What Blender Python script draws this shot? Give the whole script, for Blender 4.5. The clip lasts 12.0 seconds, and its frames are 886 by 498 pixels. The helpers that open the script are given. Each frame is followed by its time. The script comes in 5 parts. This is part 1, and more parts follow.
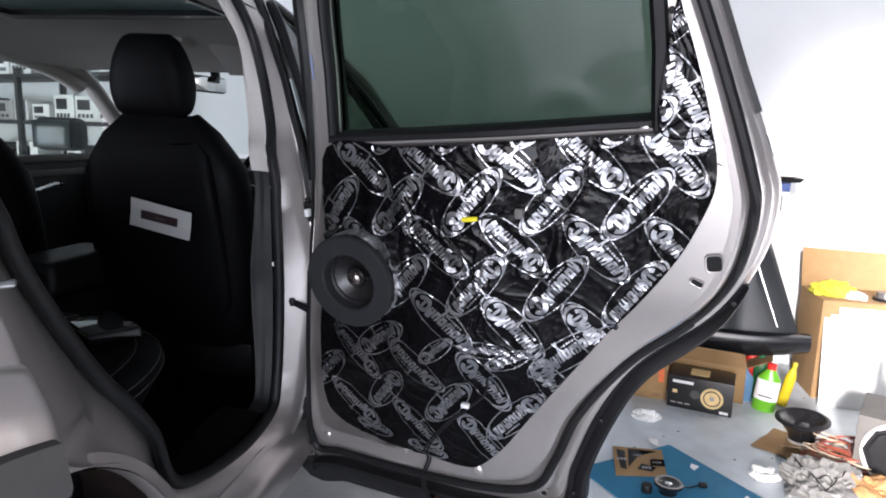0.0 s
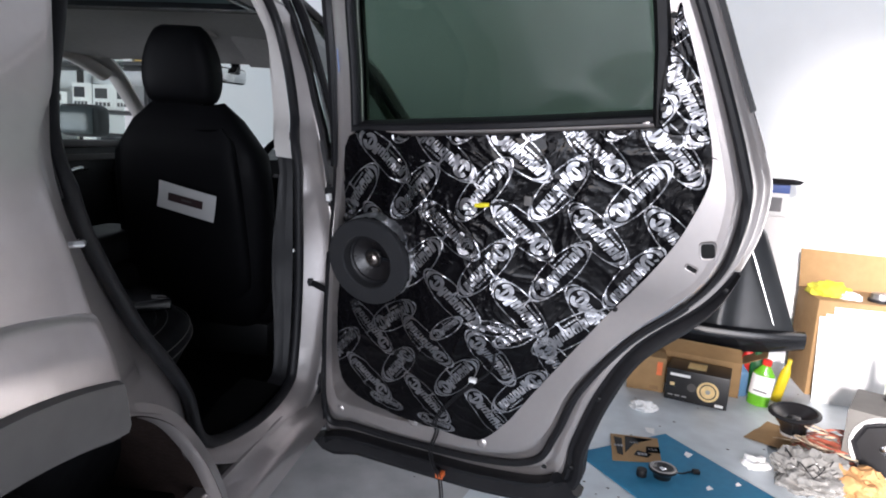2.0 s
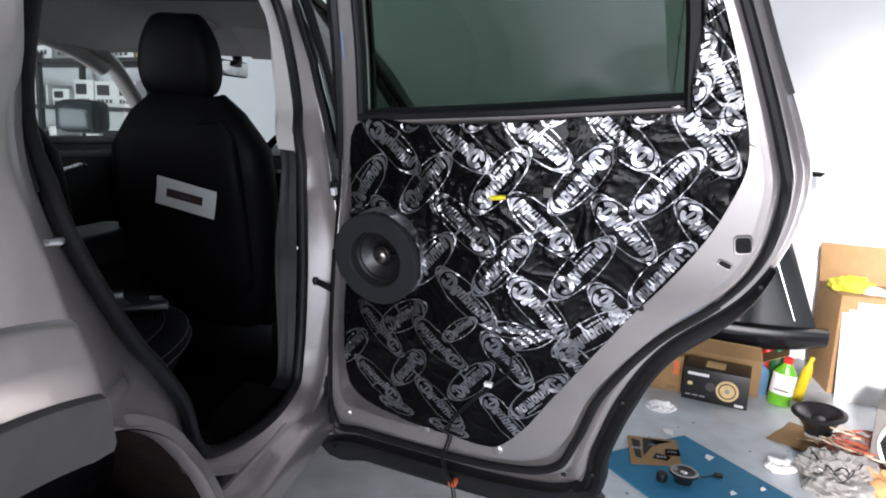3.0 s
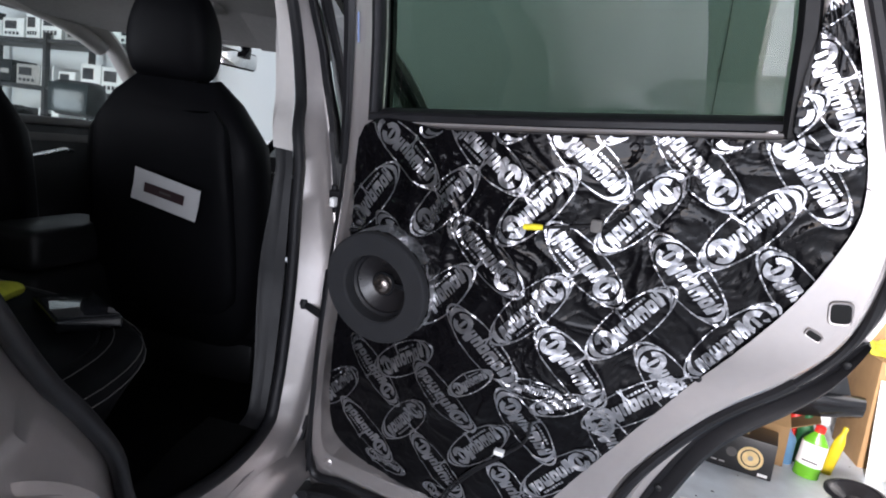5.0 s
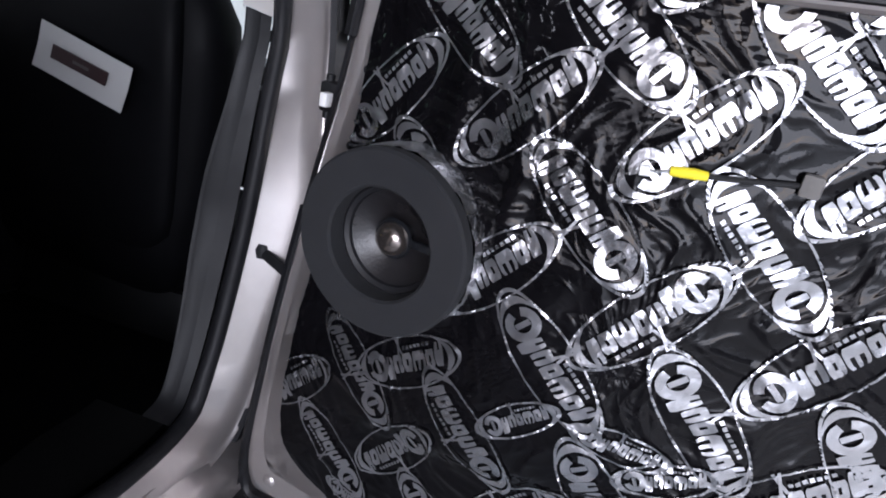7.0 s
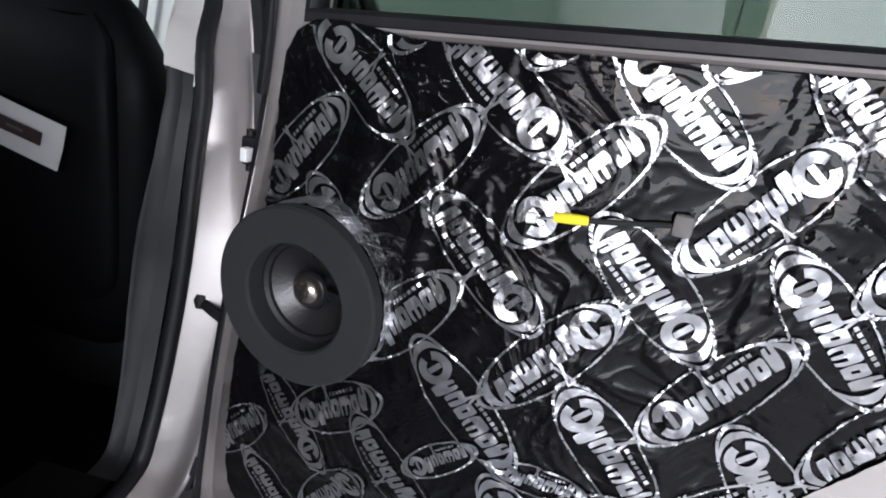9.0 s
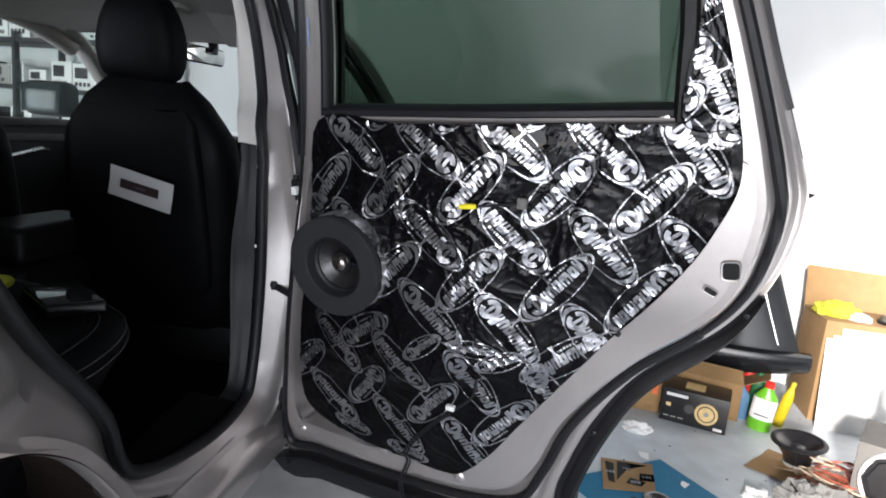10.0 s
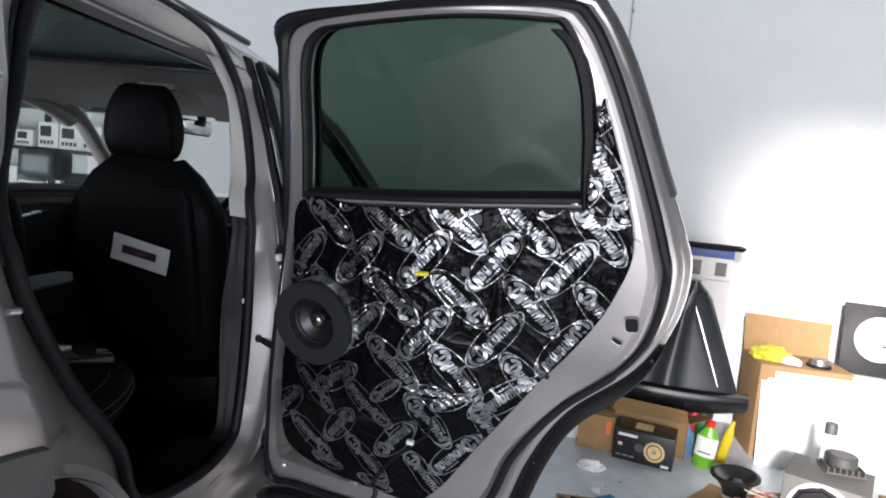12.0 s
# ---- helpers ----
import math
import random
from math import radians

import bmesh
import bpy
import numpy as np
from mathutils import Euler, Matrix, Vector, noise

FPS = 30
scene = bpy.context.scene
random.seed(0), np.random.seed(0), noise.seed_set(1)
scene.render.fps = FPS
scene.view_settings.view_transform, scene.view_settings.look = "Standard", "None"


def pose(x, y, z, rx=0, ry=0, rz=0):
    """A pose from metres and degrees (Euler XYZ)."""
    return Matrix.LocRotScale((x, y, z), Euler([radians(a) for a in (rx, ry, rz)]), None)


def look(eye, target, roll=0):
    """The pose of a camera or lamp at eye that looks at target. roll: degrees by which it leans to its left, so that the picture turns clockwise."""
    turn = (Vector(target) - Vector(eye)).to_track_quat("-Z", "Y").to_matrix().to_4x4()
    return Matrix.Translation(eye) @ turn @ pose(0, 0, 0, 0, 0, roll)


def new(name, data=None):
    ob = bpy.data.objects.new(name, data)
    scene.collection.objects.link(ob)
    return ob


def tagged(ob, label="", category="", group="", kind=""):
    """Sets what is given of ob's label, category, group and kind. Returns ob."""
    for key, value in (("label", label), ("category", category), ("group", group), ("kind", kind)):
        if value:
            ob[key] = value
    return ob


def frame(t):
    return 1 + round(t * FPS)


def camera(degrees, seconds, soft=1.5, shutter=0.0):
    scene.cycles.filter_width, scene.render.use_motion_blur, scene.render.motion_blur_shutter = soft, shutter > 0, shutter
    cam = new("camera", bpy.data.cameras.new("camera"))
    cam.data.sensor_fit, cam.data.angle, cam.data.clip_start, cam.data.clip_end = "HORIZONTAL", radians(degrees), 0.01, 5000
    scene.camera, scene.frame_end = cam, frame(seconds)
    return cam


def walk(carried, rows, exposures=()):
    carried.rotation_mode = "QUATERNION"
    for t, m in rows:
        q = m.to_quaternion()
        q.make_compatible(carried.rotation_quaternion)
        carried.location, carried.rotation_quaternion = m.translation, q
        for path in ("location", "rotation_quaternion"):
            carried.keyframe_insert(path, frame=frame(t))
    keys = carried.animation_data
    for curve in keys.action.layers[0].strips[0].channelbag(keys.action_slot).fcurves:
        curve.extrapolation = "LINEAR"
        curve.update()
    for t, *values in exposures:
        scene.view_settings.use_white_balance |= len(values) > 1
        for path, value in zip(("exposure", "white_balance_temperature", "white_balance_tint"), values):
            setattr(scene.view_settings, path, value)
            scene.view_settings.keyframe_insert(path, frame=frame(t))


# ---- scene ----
cam = camera(70.0, 12.0, 1.9)
PATH = [
    (0, (0.982, -1.328, 1.163), (0.17, 0.468, 0.821), 1.8),
    (0.5, (1.002, -1.38, 1.156), (0.186, 0.412, 0.805), 2.5),
    (1, (1.021, -1.464, 1.159), (0.173, 0.316, 0.822), 2.4),
    (1.5, (1.023, -1.481, 1.157), (0.184, 0.304, 0.831), 3.0),
    (2, (1.005, -1.425, 1.147), (0.184, 0.365, 0.799), 3.2),
    (2.5, (0.987, -1.399, 1.141), (0.163, 0.388, 0.786), 3.0),
    (3, (0.957, -1.354, 1.13), (0.12, 0.426, 0.771), 2.7),
    (3.2, (0.944, -1.335, 1.144), (0.094, 0.444, 0.804), 2.3),
    (4.8, (0.86, -1.186, 1.136), (0.004, 0.605, 0.888), 6.3),
    (5, (0.833, -1.15, 1.11), (-0.022, 0.633, 0.808), 7.5),
    (5.5, (0.757, -1.045, 1.054), (-0.079, 0.729, 0.662), 10.9),
    (6, (0.709, -0.94, 1.038), (-0.098, 0.852, 0.666), 13.2),
    (6.5, (0.642, -0.859, 1.021), (-0.149, 0.935, 0.626), 14.4),
    (7, (0.575, -0.791, 1.004), (-0.179, 1.018, 0.607), 15.9),
    (7.2, (0.546, -0.76, 0.982), (-0.169, 1.065, 0.589), 16.8),
    (8.8, (0.568, -0.744, 1.019), (-0.136, 1.095, 0.672), 14.8),
    (9, (0.641, -0.78, 1.06), (-0.08, 1.054, 0.719), 12.5),
    (9.5, (0.822, -0.986, 1.109), (0.091, 0.851, 0.808), 9.0),
    (10, (0.95, -1.239, 1.131), (0.148, 0.559, 0.781), 5.5),
    (10.5, (1.036, -1.361, 1.138), (0.304, 0.47, 0.805), 5.8),
    (11, (1.059, -1.407, 1.153), (0.304, 0.422, 0.858), 5.1),
    (11.5, (1.08, -1.424, 1.175), (0.33, 0.413, 0.922), 4.7),
    (12, (1.081, -1.451, 1.206), (0.328, 0.391, 1.008), 5.4),
]
walk(cam, [(t, look(eye, target, roll)) for t, eye, target, roll in PATH], [(0, 1.43, 6200, 19), (1, 1.37, 6200, 19), (2.5, 1.30, 6200, 19), (5, 1.56, 6200, 20), (6, 1.64, 6150, 22), (7.2, 1.76, 6150, 22), (9, 1.78, 6350, 18), (9.5, 1.60, 6350, 16), (10.2, 1.36, 6300, 15), (11, 1.10, 6150, 15), (12, 1.03, 6200, 16)])

# ---- light ----
world = bpy.data.worlds.new("sky")
scene.world = world
world.use_nodes = True
wn = world.node_tree.nodes
sky = wn.new("ShaderNodeTexSky")
sky.sky_type, sky.sun_disc = "NISHITA", False
sky.sun_elevation, sky.sun_rotation = radians(16.2), radians(176)
world.node_tree.links.new(sky.outputs[0], wn["Background"].inputs[0])
wn["Background"].inputs[1].default_value = 0.05
sun = new("sun", bpy.data.lights.new("sun", "SUN"))
sun.data.energy, sun.data.angle, sun.data.color = 5.0, radians(6.0), (1.0, 0.94, 0.86)
sun.matrix_world = look((1.3, -8, 2.92), (1.65, 0, 0.6))
doorway_light = new("doorway_light", bpy.data.lights.new("doorway_light", "AREA"))
doorway_light.data.shape, doorway_light.data.size, doorway_light.data.size_y = "RECTANGLE", 3.2, 2.3
doorway_light.data.energy, doorway_light.data.color = 92, (0.88, 0.95, 1.0)
doorway_light.matrix_world = look((2.70, -4.66, 1.22), (2.6, 2.0, 1.15))

# added fill lamp for the wall and shelf beyond the car; no known source
added_fill_light = new("added_fill_light", bpy.data.lights.new("added_fill_light", "AREA"))
added_fill_light.data.shape, added_fill_light.data.size, added_fill_light.data.size_y = "RECTANGLE", 2.8, 1.8
added_fill_light.data.energy, added_fill_light.data.color = 95, (0.9, 0.96, 1.0)
added_fill_light.matrix_world = look((-4.45, -4.66, 0.95), (-4.2, 2.0, 1.5))

# ---- materials ----
def mat(name, color, rough=0.5, metal=0.0, vary=0.12, scale=30.0, bump=0.15, bump_scale=200.0, coat=0.0, rough_vary=0.1, spec=0.5, depth=0.002):
    """A painted, plastic, cloth or metal surface: colour varied at two scales, gloss varied, fine relief."""
    m = bpy.data.materials.new(name)
    m.use_nodes = True
    n, l = m.node_tree.nodes, m.node_tree.links
    b = n["Principled BSDF"]
    co = n.new("ShaderNodeTexCoord")
    big, fine = n.new("ShaderNodeTexNoise"), n.new("ShaderNodeTexNoise")
    big.inputs["Scale"].default_value, fine.inputs["Scale"].default_value = scale * 0.12, scale
    big.inputs["Detail"].default_value = fine.inputs["Detail"].default_value = 6
    for t in (big, fine):
        l.new(co.outputs["Object"], t.inputs["Vector"])
    add = n.new("ShaderNodeMath")
    add.operation = "ADD"
    l.new(big.outputs["Fac"], add.inputs[0])
    l.new(fine.outputs["Fac"], add.inputs[1])
    ramp = n.new("ShaderNodeMapRange")
    ramp.inputs["From Min"].default_value, ramp.inputs["From Max"].default_value = 0.7, 1.3
    ramp.inputs["To Min"].default_value, ramp.inputs["To Max"].default_value = 1 - vary, 1 + vary
    l.new(add.outputs[0], ramp.inputs["Value"])
    mul = n.new("ShaderNodeVectorMath")
    mul.operation = "SCALE"
    mul.inputs[0].default_value = color[:3]
    l.new(ramp.outputs[0], mul.inputs["Scale"])
    l.new(mul.outputs[0], b.inputs["Base Color"])
    rr = n.new("ShaderNodeMapRange")
    rr.inputs["From Min"].default_value, rr.inputs["From Max"].default_value = 0.3, 0.7
    rr.inputs["To Min"].default_value, rr.inputs["To Max"].default_value = max(0.02, rough - rough_vary), min(1, rough + rough_vary)
    l.new(big.outputs["Fac"], rr.inputs["Value"])
    l.new(rr.outputs[0], b.inputs["Roughness"])
    b.inputs["Metallic"].default_value, b.inputs["Coat Weight"].default_value, b.inputs["Specular IOR Level"].default_value = metal, coat, spec
    b.inputs["Coat Roughness"].default_value = 0.06
    if bump > 0:
        t = n.new("ShaderNodeTexNoise")
        t.inputs["Scale"].default_value, t.inputs["Detail"].default_value = bump_scale, 4
        l.new(co.outputs["Object"], t.inputs["Vector"])
        k = n.new("ShaderNodeBump")
        k.inputs["Strength"].default_value, k.inputs["Distance"].default_value = bump, depth
        l.new(t.outputs["Fac"], k.inputs["Height"])
        l.new(k.outputs[0], b.inputs["Normal"])
    return m


def glass(name, tint, gloss_least=0.045, rough=0.0):
    """A thin pane: it lets tinted light straight through and mirrors by the angle."""
    m = bpy.data.materials.new(name)
    m.use_nodes = True
    n, l = m.node_tree.nodes, m.node_tree.links
    n.remove(n["Principled BSDF"])
    clear, gloss, mix, face = n.new("ShaderNodeBsdfTransparent"), n.new("ShaderNodeBsdfGlossy"), n.new("ShaderNodeMixShader"), n.new("ShaderNodeLayerWeight")
    clear.inputs[0].default_value = (*tint, 1)
    gloss.inputs["Roughness"].default_value = rough
    face.inputs["Blend"].default_value = 0.5
    power, scale = n.new("ShaderNodeMath"), n.new("ShaderNodeMath")
    power.operation, scale.operation = "POWER", "MULTIPLY_ADD"
    power.inputs[1].default_value, scale.inputs[1].default_value, scale.inputs[2].default_value = 5.0, 0.9, gloss_least
    l.new(face.outputs["Facing"], power.inputs[0])
    l.new(power.outputs[0], scale.inputs[0])
    l.new(scale.outputs[0], mix.inputs[0])
    l.new(clear.outputs[0], mix.inputs[1])
    l.new(gloss.outputs[0], mix.inputs[2])
    l.new(mix.outputs[0], n["Material Output"].inputs[0])
    return m


SILVER = mat("champagne_silver_car_paint", (0.43, 0.397, 0.385), 0.34, 0.7, 0.03, 60, 0.006, 35, coat=0.8, rough_vary=0.05, depth=0.002)
BLACK = mat("black_rubber", (0.009, 0.009, 0.0105), 0.5, 0, 0.25, 40, 0.2, 300, spec=0.25)
TRIM = mat("grained_black_plastic", (0.008, 0.008, 0.009), 0.5, 0, 0.15, 60, 0.35, 900, depth=0.0006, spec=0.3)
CLAD = mat("grey_unpainted_plastic_cladding", (0.075, 0.07, 0.068), 0.6, 0, 0.12, 30, 0.3, 700, depth=0.0006)
LEATHER = mat("black_leather", (0.0042, 0.0042, 0.0052), 0.55, 0, 0.15, 60, 0.35, 450, depth=0.0008, spec=0.08)
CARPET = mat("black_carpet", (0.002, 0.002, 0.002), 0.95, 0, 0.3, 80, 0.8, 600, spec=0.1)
HEADLINER = mat("grey_headliner_cloth", (0.31, 0.295, 0.285), 0.95, 0, 0.06, 60, 0.3, 800)
PILLAR_TRIM = mat("light_grey_pillar_trim", (0.52, 0.495, 0.47), 0.7, 0, 0.04, 60, 0.2, 900)
FILM = mat("black_glossy_damping_film", (0.0035, 0.0033, 0.004), 0.06, 0, 0.3, 25, 0.16, 32, rough_vary=0.03, depth=0.003, spec=0.125)
FOIL = mat("silver_foil_print", (0.33, 0.33, 0.345), 0.29, 0.90, 0.25, 40, 0.7, 45, rough_vary=0.12, depth=0.004)
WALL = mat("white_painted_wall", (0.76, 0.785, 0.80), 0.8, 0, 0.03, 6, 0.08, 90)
# dark grey given to unseen walls and ceiling to cut bounced light
DULL = mat("dark_unseen_shell", (0.16, 0.165, 0.17), 0.85, 0, 0.1, 6, 0.3, 60)
CONCRETE = mat("grey_painted_concrete", (0.62, 0.675, 0.71), 0.45, 0, 0.16, 9, 0.15, 120, rough_vary=0.15)
CARD = mat("brown_cardboard", (0.31, 0.19, 0.085), 0.85, 0, 0.1, 25, 0.2, 250)
WHITE = mat("white_card", (0.8, 0.8, 0.79), 0.6, 0, 0.04, 20, 0.1, 200)
GLOSSBLACK = mat("gloss_black_plastic", (0.01, 0.011, 0.013), 0.2, 0, 0.2, 20, 0.03, 100, rough_vary=0.05)
BLUE = mat("blue_foam_mat", (0.017, 0.19, 0.34), 0.8, 0, 0.1, 30, 0.3, 300)
TINT = glass("green_tinted_glass", (0.315, 0.39, 0.338), 0.022)
CLEAR = glass("clear_glass", (0.86, 0.92, 0.9))


# ---- building helpers ----
def link(name, bm, material, parent=None, label="", smooth_angle=40):
    me = bpy.data.meshes.new(name)
    bmesh.ops.recalc_face_normals(bm, faces=bm.faces[:])
    for f in bm.faces:
        f.smooth = True
    bm.to_mesh(me)
    bm.free()
    me.set_sharp_from_angle(angle=radians(smooth_angle))
    me.materials.append(material)
    ob = new(name, me)
    if parent:
        ob.parent = parent
    if label:
        ob["label"] = label
    return ob


def part(name, bm, material, parent, label="", smooth_angle=40):
    return link(name, bm, material, parent, label, smooth_angle)


def thing(name, m, label, category, group="", kind=""):
    ob = new(name)
    ob.empty_display_size = 0.05
    ob.matrix_world = m
    return tagged(ob, label, category, group, kind)


def structure(name, bm, material, label, parent=None):
    return tagged(link(name, bm, material, parent), label, "structure", kind="structure")


def box(bm, lo, hi, bevel=0.0, segments=2):
    made = bmesh.ops.create_cube(bm, size=1.0, matrix=Matrix.Translation([(a + b) / 2 for a, b in zip(lo, hi)]) @ Matrix.Diagonal([b - a for a, b in zip(lo, hi)] + [1]))
    if bevel:
        edges = list({e for v in made["verts"] for e in v.link_edges})
        bmesh.ops.bevel(bm, geom=edges, offset=bevel, segments=segments, affect="EDGES", profile=0.6)
    return bm


def boxed(lo, hi, bevel=0.0, segments=2):
    return box(bmesh.new(), lo, hi, bevel, segments)


def loft(bm, rows, closed=False, ends=False):
    """A skin over rows of points, all of one length."""
    vs = [[bm.verts.new(p) for p in r] for r in rows]
    n = len(vs[0])
    for a, b in zip(vs, vs[1:]):
        for i in range(n if closed else n - 1):
            j = (i + 1) % n
            bm.faces.new((a[i], a[j], b[j], b[i]))
    if ends and closed:
        bm.faces.new(vs[0])
        bm.faces.new(vs[-1][::-1])
    return bm


def spline(points, per=6, closed=False):
    """A smooth curve through control points of any dimension."""
    p = [np.array(q, float) for q in points]
    n, out = len(p), []
    for i in range(n if closed else n - 1):
        a, b, c, d = (p[(i + k) % n] if closed else p[min(max(i + k, 0), n - 1)] for k in (-1, 0, 1, 2))
        for s in range(per):
            t = s / per
            out.append(0.5 * (2 * b + (c - a) * t + (2 * a - 5 * b + 4 * c - d) * t * t + (3 * b - a - 3 * c + d) * t ** 3))
    if not closed:
        out.append(p[-1])
    return out


def even(points, count, closed=True):
    """The same line cut into steps of one length."""
    p = [np.array(q, float) for q in points]
    if closed:
        p = p + [p[0]]
    s = np.concatenate([[0], np.cumsum([np.linalg.norm(b - a) for a, b in zip(p, p[1:])])])
    at = np.linspace(0, s[-1], count + (1 if closed else 0))[: count]
    a = np.array(p)
    return [np.array([np.interp(x, s, a[:, k]) for k in range(a.shape[1])]) for x in at]


def tube(bm, path, radius, sides=8, closed=False, flat=1.0):
    """A round or flattened tube along a path; radius may be a list."""
    p = [Vector(q) for q in path]
    rows, up = [], Vector((0.13, 0.21, 0.97))
    for i, q in enumerate(p):
        a = p[(i + 1) % len(p)] if closed or i + 1 < len(p) else q
        b = p[i - 1] if closed or i else q
        t = (a - b).normalized()
        s = t.cross(up)
        s = s.normalized() if s.length > 1e-4 else t.orthogonal().normalized()
        k = s.cross(t)
        r = radius[i] if isinstance(radius, (list, tuple)) else radius
        rows.append([q + s * (r * math.cos(x)) + k * (r * flat * math.sin(x)) for x in (2 * math.pi * j / sides for j in range(sides))])
    if closed:
        rows.append(rows[0])
    return loft(bm, rows, True, not closed)


def turned(bm, profile, m=Matrix(), sides=32, cap=True):
    """A body of revolution about z from (radius, height) pairs."""
    rows = [[m @ Vector((max(r, 1e-4) * math.cos(a), max(r, 1e-4) * math.sin(a), z)) for a in (2 * math.pi * i / sides for i in range(sides))] for r, z in profile]
    return loft(bm, rows, True, cap)


def slab(bm, outline, place, thick):
    """A plate: a closed outline (a, b) set into space by place(a, b, depth), with its thickness."""
    lo, hi = [bm.verts.new(place(a, b, 0)) for a, b in outline], [bm.verts.new(place(a, b, thick)) for a, b in outline]
    bm.faces.new(lo[::-1])
    bm.faces.new(hi)
    for i in range(len(lo)):
        j = (i + 1) % len(lo)
        bm.faces.new((lo[i], lo[j], hi[j], hi[i]))
    return bm


# ---- the workshop room ----
X0, X1, Y0, Y1, H = -6.2, 4.6, -4.7, 2.5, 3.6
bm = boxed((X0 - 0.2, 0.75, -0.12), (X1 + 0.2, Y1 + 0.2, 0.0))
box(bm, (0.32, -0.8, -0.12), (X1 + 0.2, 0.75, 0.0))
box(bm, (1.08, Y0 - 0.2, -0.12), (X1 + 0.2, -0.8, 0.0))
structure("floor", bm, CONCRETE, "grey painted concrete workshop floor with scuffs")
# concrete darkened to hold the car's shade and dim the door's reflections
SHADE_CONCRETE = mat("shade_dark_concrete", (0.46, 0.465, 0.47), 0.55, 0, 0.3, 6, 0.2, 120)
bm = boxed((X0 - 0.2, Y0 - 0.2, -0.12), (1.08, -0.8, 0.0))
box(bm, (X0 - 0.2, -0.8, -0.12), (0.32, 0.75, 0.0))
structure("floor_bay", bm, SHADE_CONCRETE, "concrete of the vehicle bay, coloured darker for the car's shade")
structure("ground", boxed((-60, -120, -0.3), (60, Y0 - 0.2, -0.06)), CONCRETE, "grey concrete yard outside the open roller door")
structure("wall_north", boxed((X0, Y1, 0), (X1, Y1 + 0.15, H)), WALL, "plain white painted workshop wall")
structure("wall_west", boxed((X0 - 0.15, Y0, 0), (X0, Y1 + 0.15, H)), DULL, "plain unseen wall, dark to cut bounced light")
structure("wall_east", boxed((X1, Y0, 0), (X1 + 0.15, Y1 + 0.15, H)), DULL, "plain unseen wall, dark to cut bounced light")
# the west opening is added only to go with the fill lamp
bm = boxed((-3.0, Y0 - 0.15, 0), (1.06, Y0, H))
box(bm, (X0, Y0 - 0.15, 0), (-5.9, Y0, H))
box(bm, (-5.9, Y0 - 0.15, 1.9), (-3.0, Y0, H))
box(bm, (4.35, Y0 - 0.15, 0), (X1, Y0, H))
box(bm, (1.06, Y0 - 0.15, 3.57), (4.35, Y0, H))
structure("wall_south", bm, DULL, "unseen dark wall with the vehicle doorway and an added fill-light opening")
structure("ceiling", boxed((X0 - 0.15, Y0 - 0.15, H), (X1 + 0.15, Y1 + 0.15, H + 0.1)), DULL, "plain unseen ceiling, dark to cut bounced light")

# ---- the open rear door ----
DOOR = pose(0, 0.0349, 0, 11, 0, 0)
door = thing("rear_door", DOOR, "open silver rear car door, trim removed, lined with black foil-printed sheet", "car door")
RIM = [(0.05, 0.405), (0.062, 0.60), (0.10, 0.85), (0.145, 1.08), (0.165, 1.30), (0.172, 1.47), (0.205, 1.545), (0.32, 1.572), (0.56, 1.587), (0.76, 1.582), (0.818, 1.553), (0.87, 1.46),
       (0.93, 1.31), (0.985, 1.14), (1.0, 1.05), (0.975, 0.92), (0.91, 0.835), (0.82, 0.75), (0.71, 0.61), (0.66, 0.49), (0.60, 0.425), (0.50, 0.395), (0.33, 0.382), (0.13, 0.385)]
HEM = [(-0.05, 0.24), (0.0, 0.60), (0.045, 0.85), (0.082, 1.08), (0.088, 1.30), (0.084, 1.48), (0.09, 1.575), (0.32, 1.598), (0.56, 1.613), (0.80, 1.614), (0.85, 1.59), (0.915, 1.47),
       (0.985, 1.29), (1.045, 1.14), (1.066, 1.06), (1.05, 0.94), (0.985, 0.81), (0.84, 0.68), (0.77, 0.55), (0.72, 0.40), (0.69, 0.275), (0.50, 0.24), (0.30, 0.235), (0.08, 0.235)]
PER = 7
rim, hem = spline(RIM, PER, True), spline(HEM, PER, True)


def set_back(u):
    """The rear half of the inner panel lies deeper towards the latch."""
    s = max(0.0, min(1.0, (u - 0.5) / 0.42))
    return 0.045 * s * s * (3 - 2 * s)


def hem_back(u):
    """The outer hem follows, and curves away further along its rear edge."""
    s = max(0.0, min(1.0, (u - 0.72) / 0.3))
    return 0.5 * set_back(u) + 0.05 * s * s * (3 - 2 * s)


def between(f, v, first=0, last=24):
    """A line part way from the panel's rim (0) to the outer hem (1), at depth v."""
    n = len(rim)
    return [Vector((*(rim[i % n] * (1 - f) + hem[i % n] * f), 0)).xzy + Vector((0, v + set_back(rim[i % n][0]) * (1 - max(0, f)) + hem_back(hem[i % n][0]) * max(0, f), 0)) for i in range(first * PER, last * PER + (0 if last == 24 else 1))]


# stamped steps from the flat panel out to the folded hem
bm = bmesh.new()
steps = [(-0.22, 0.004), (0.0, 0.004), (0.10, 0.009), (0.17, 0.026), (0.30, 0.036), (0.42, 0.036), (0.50, 0.044), (0.56, 0.066), (0.62, 0.074), (0.76, 0.076), (0.80, 0.084), (0.93, 0.09), (1.0, 0.098), (1.01, 0.106), (0.97, 0.112)]
loft(bm, [between(f, v) for f, v in steps], True)
part("jamb_flange", bm, SILVER, door)

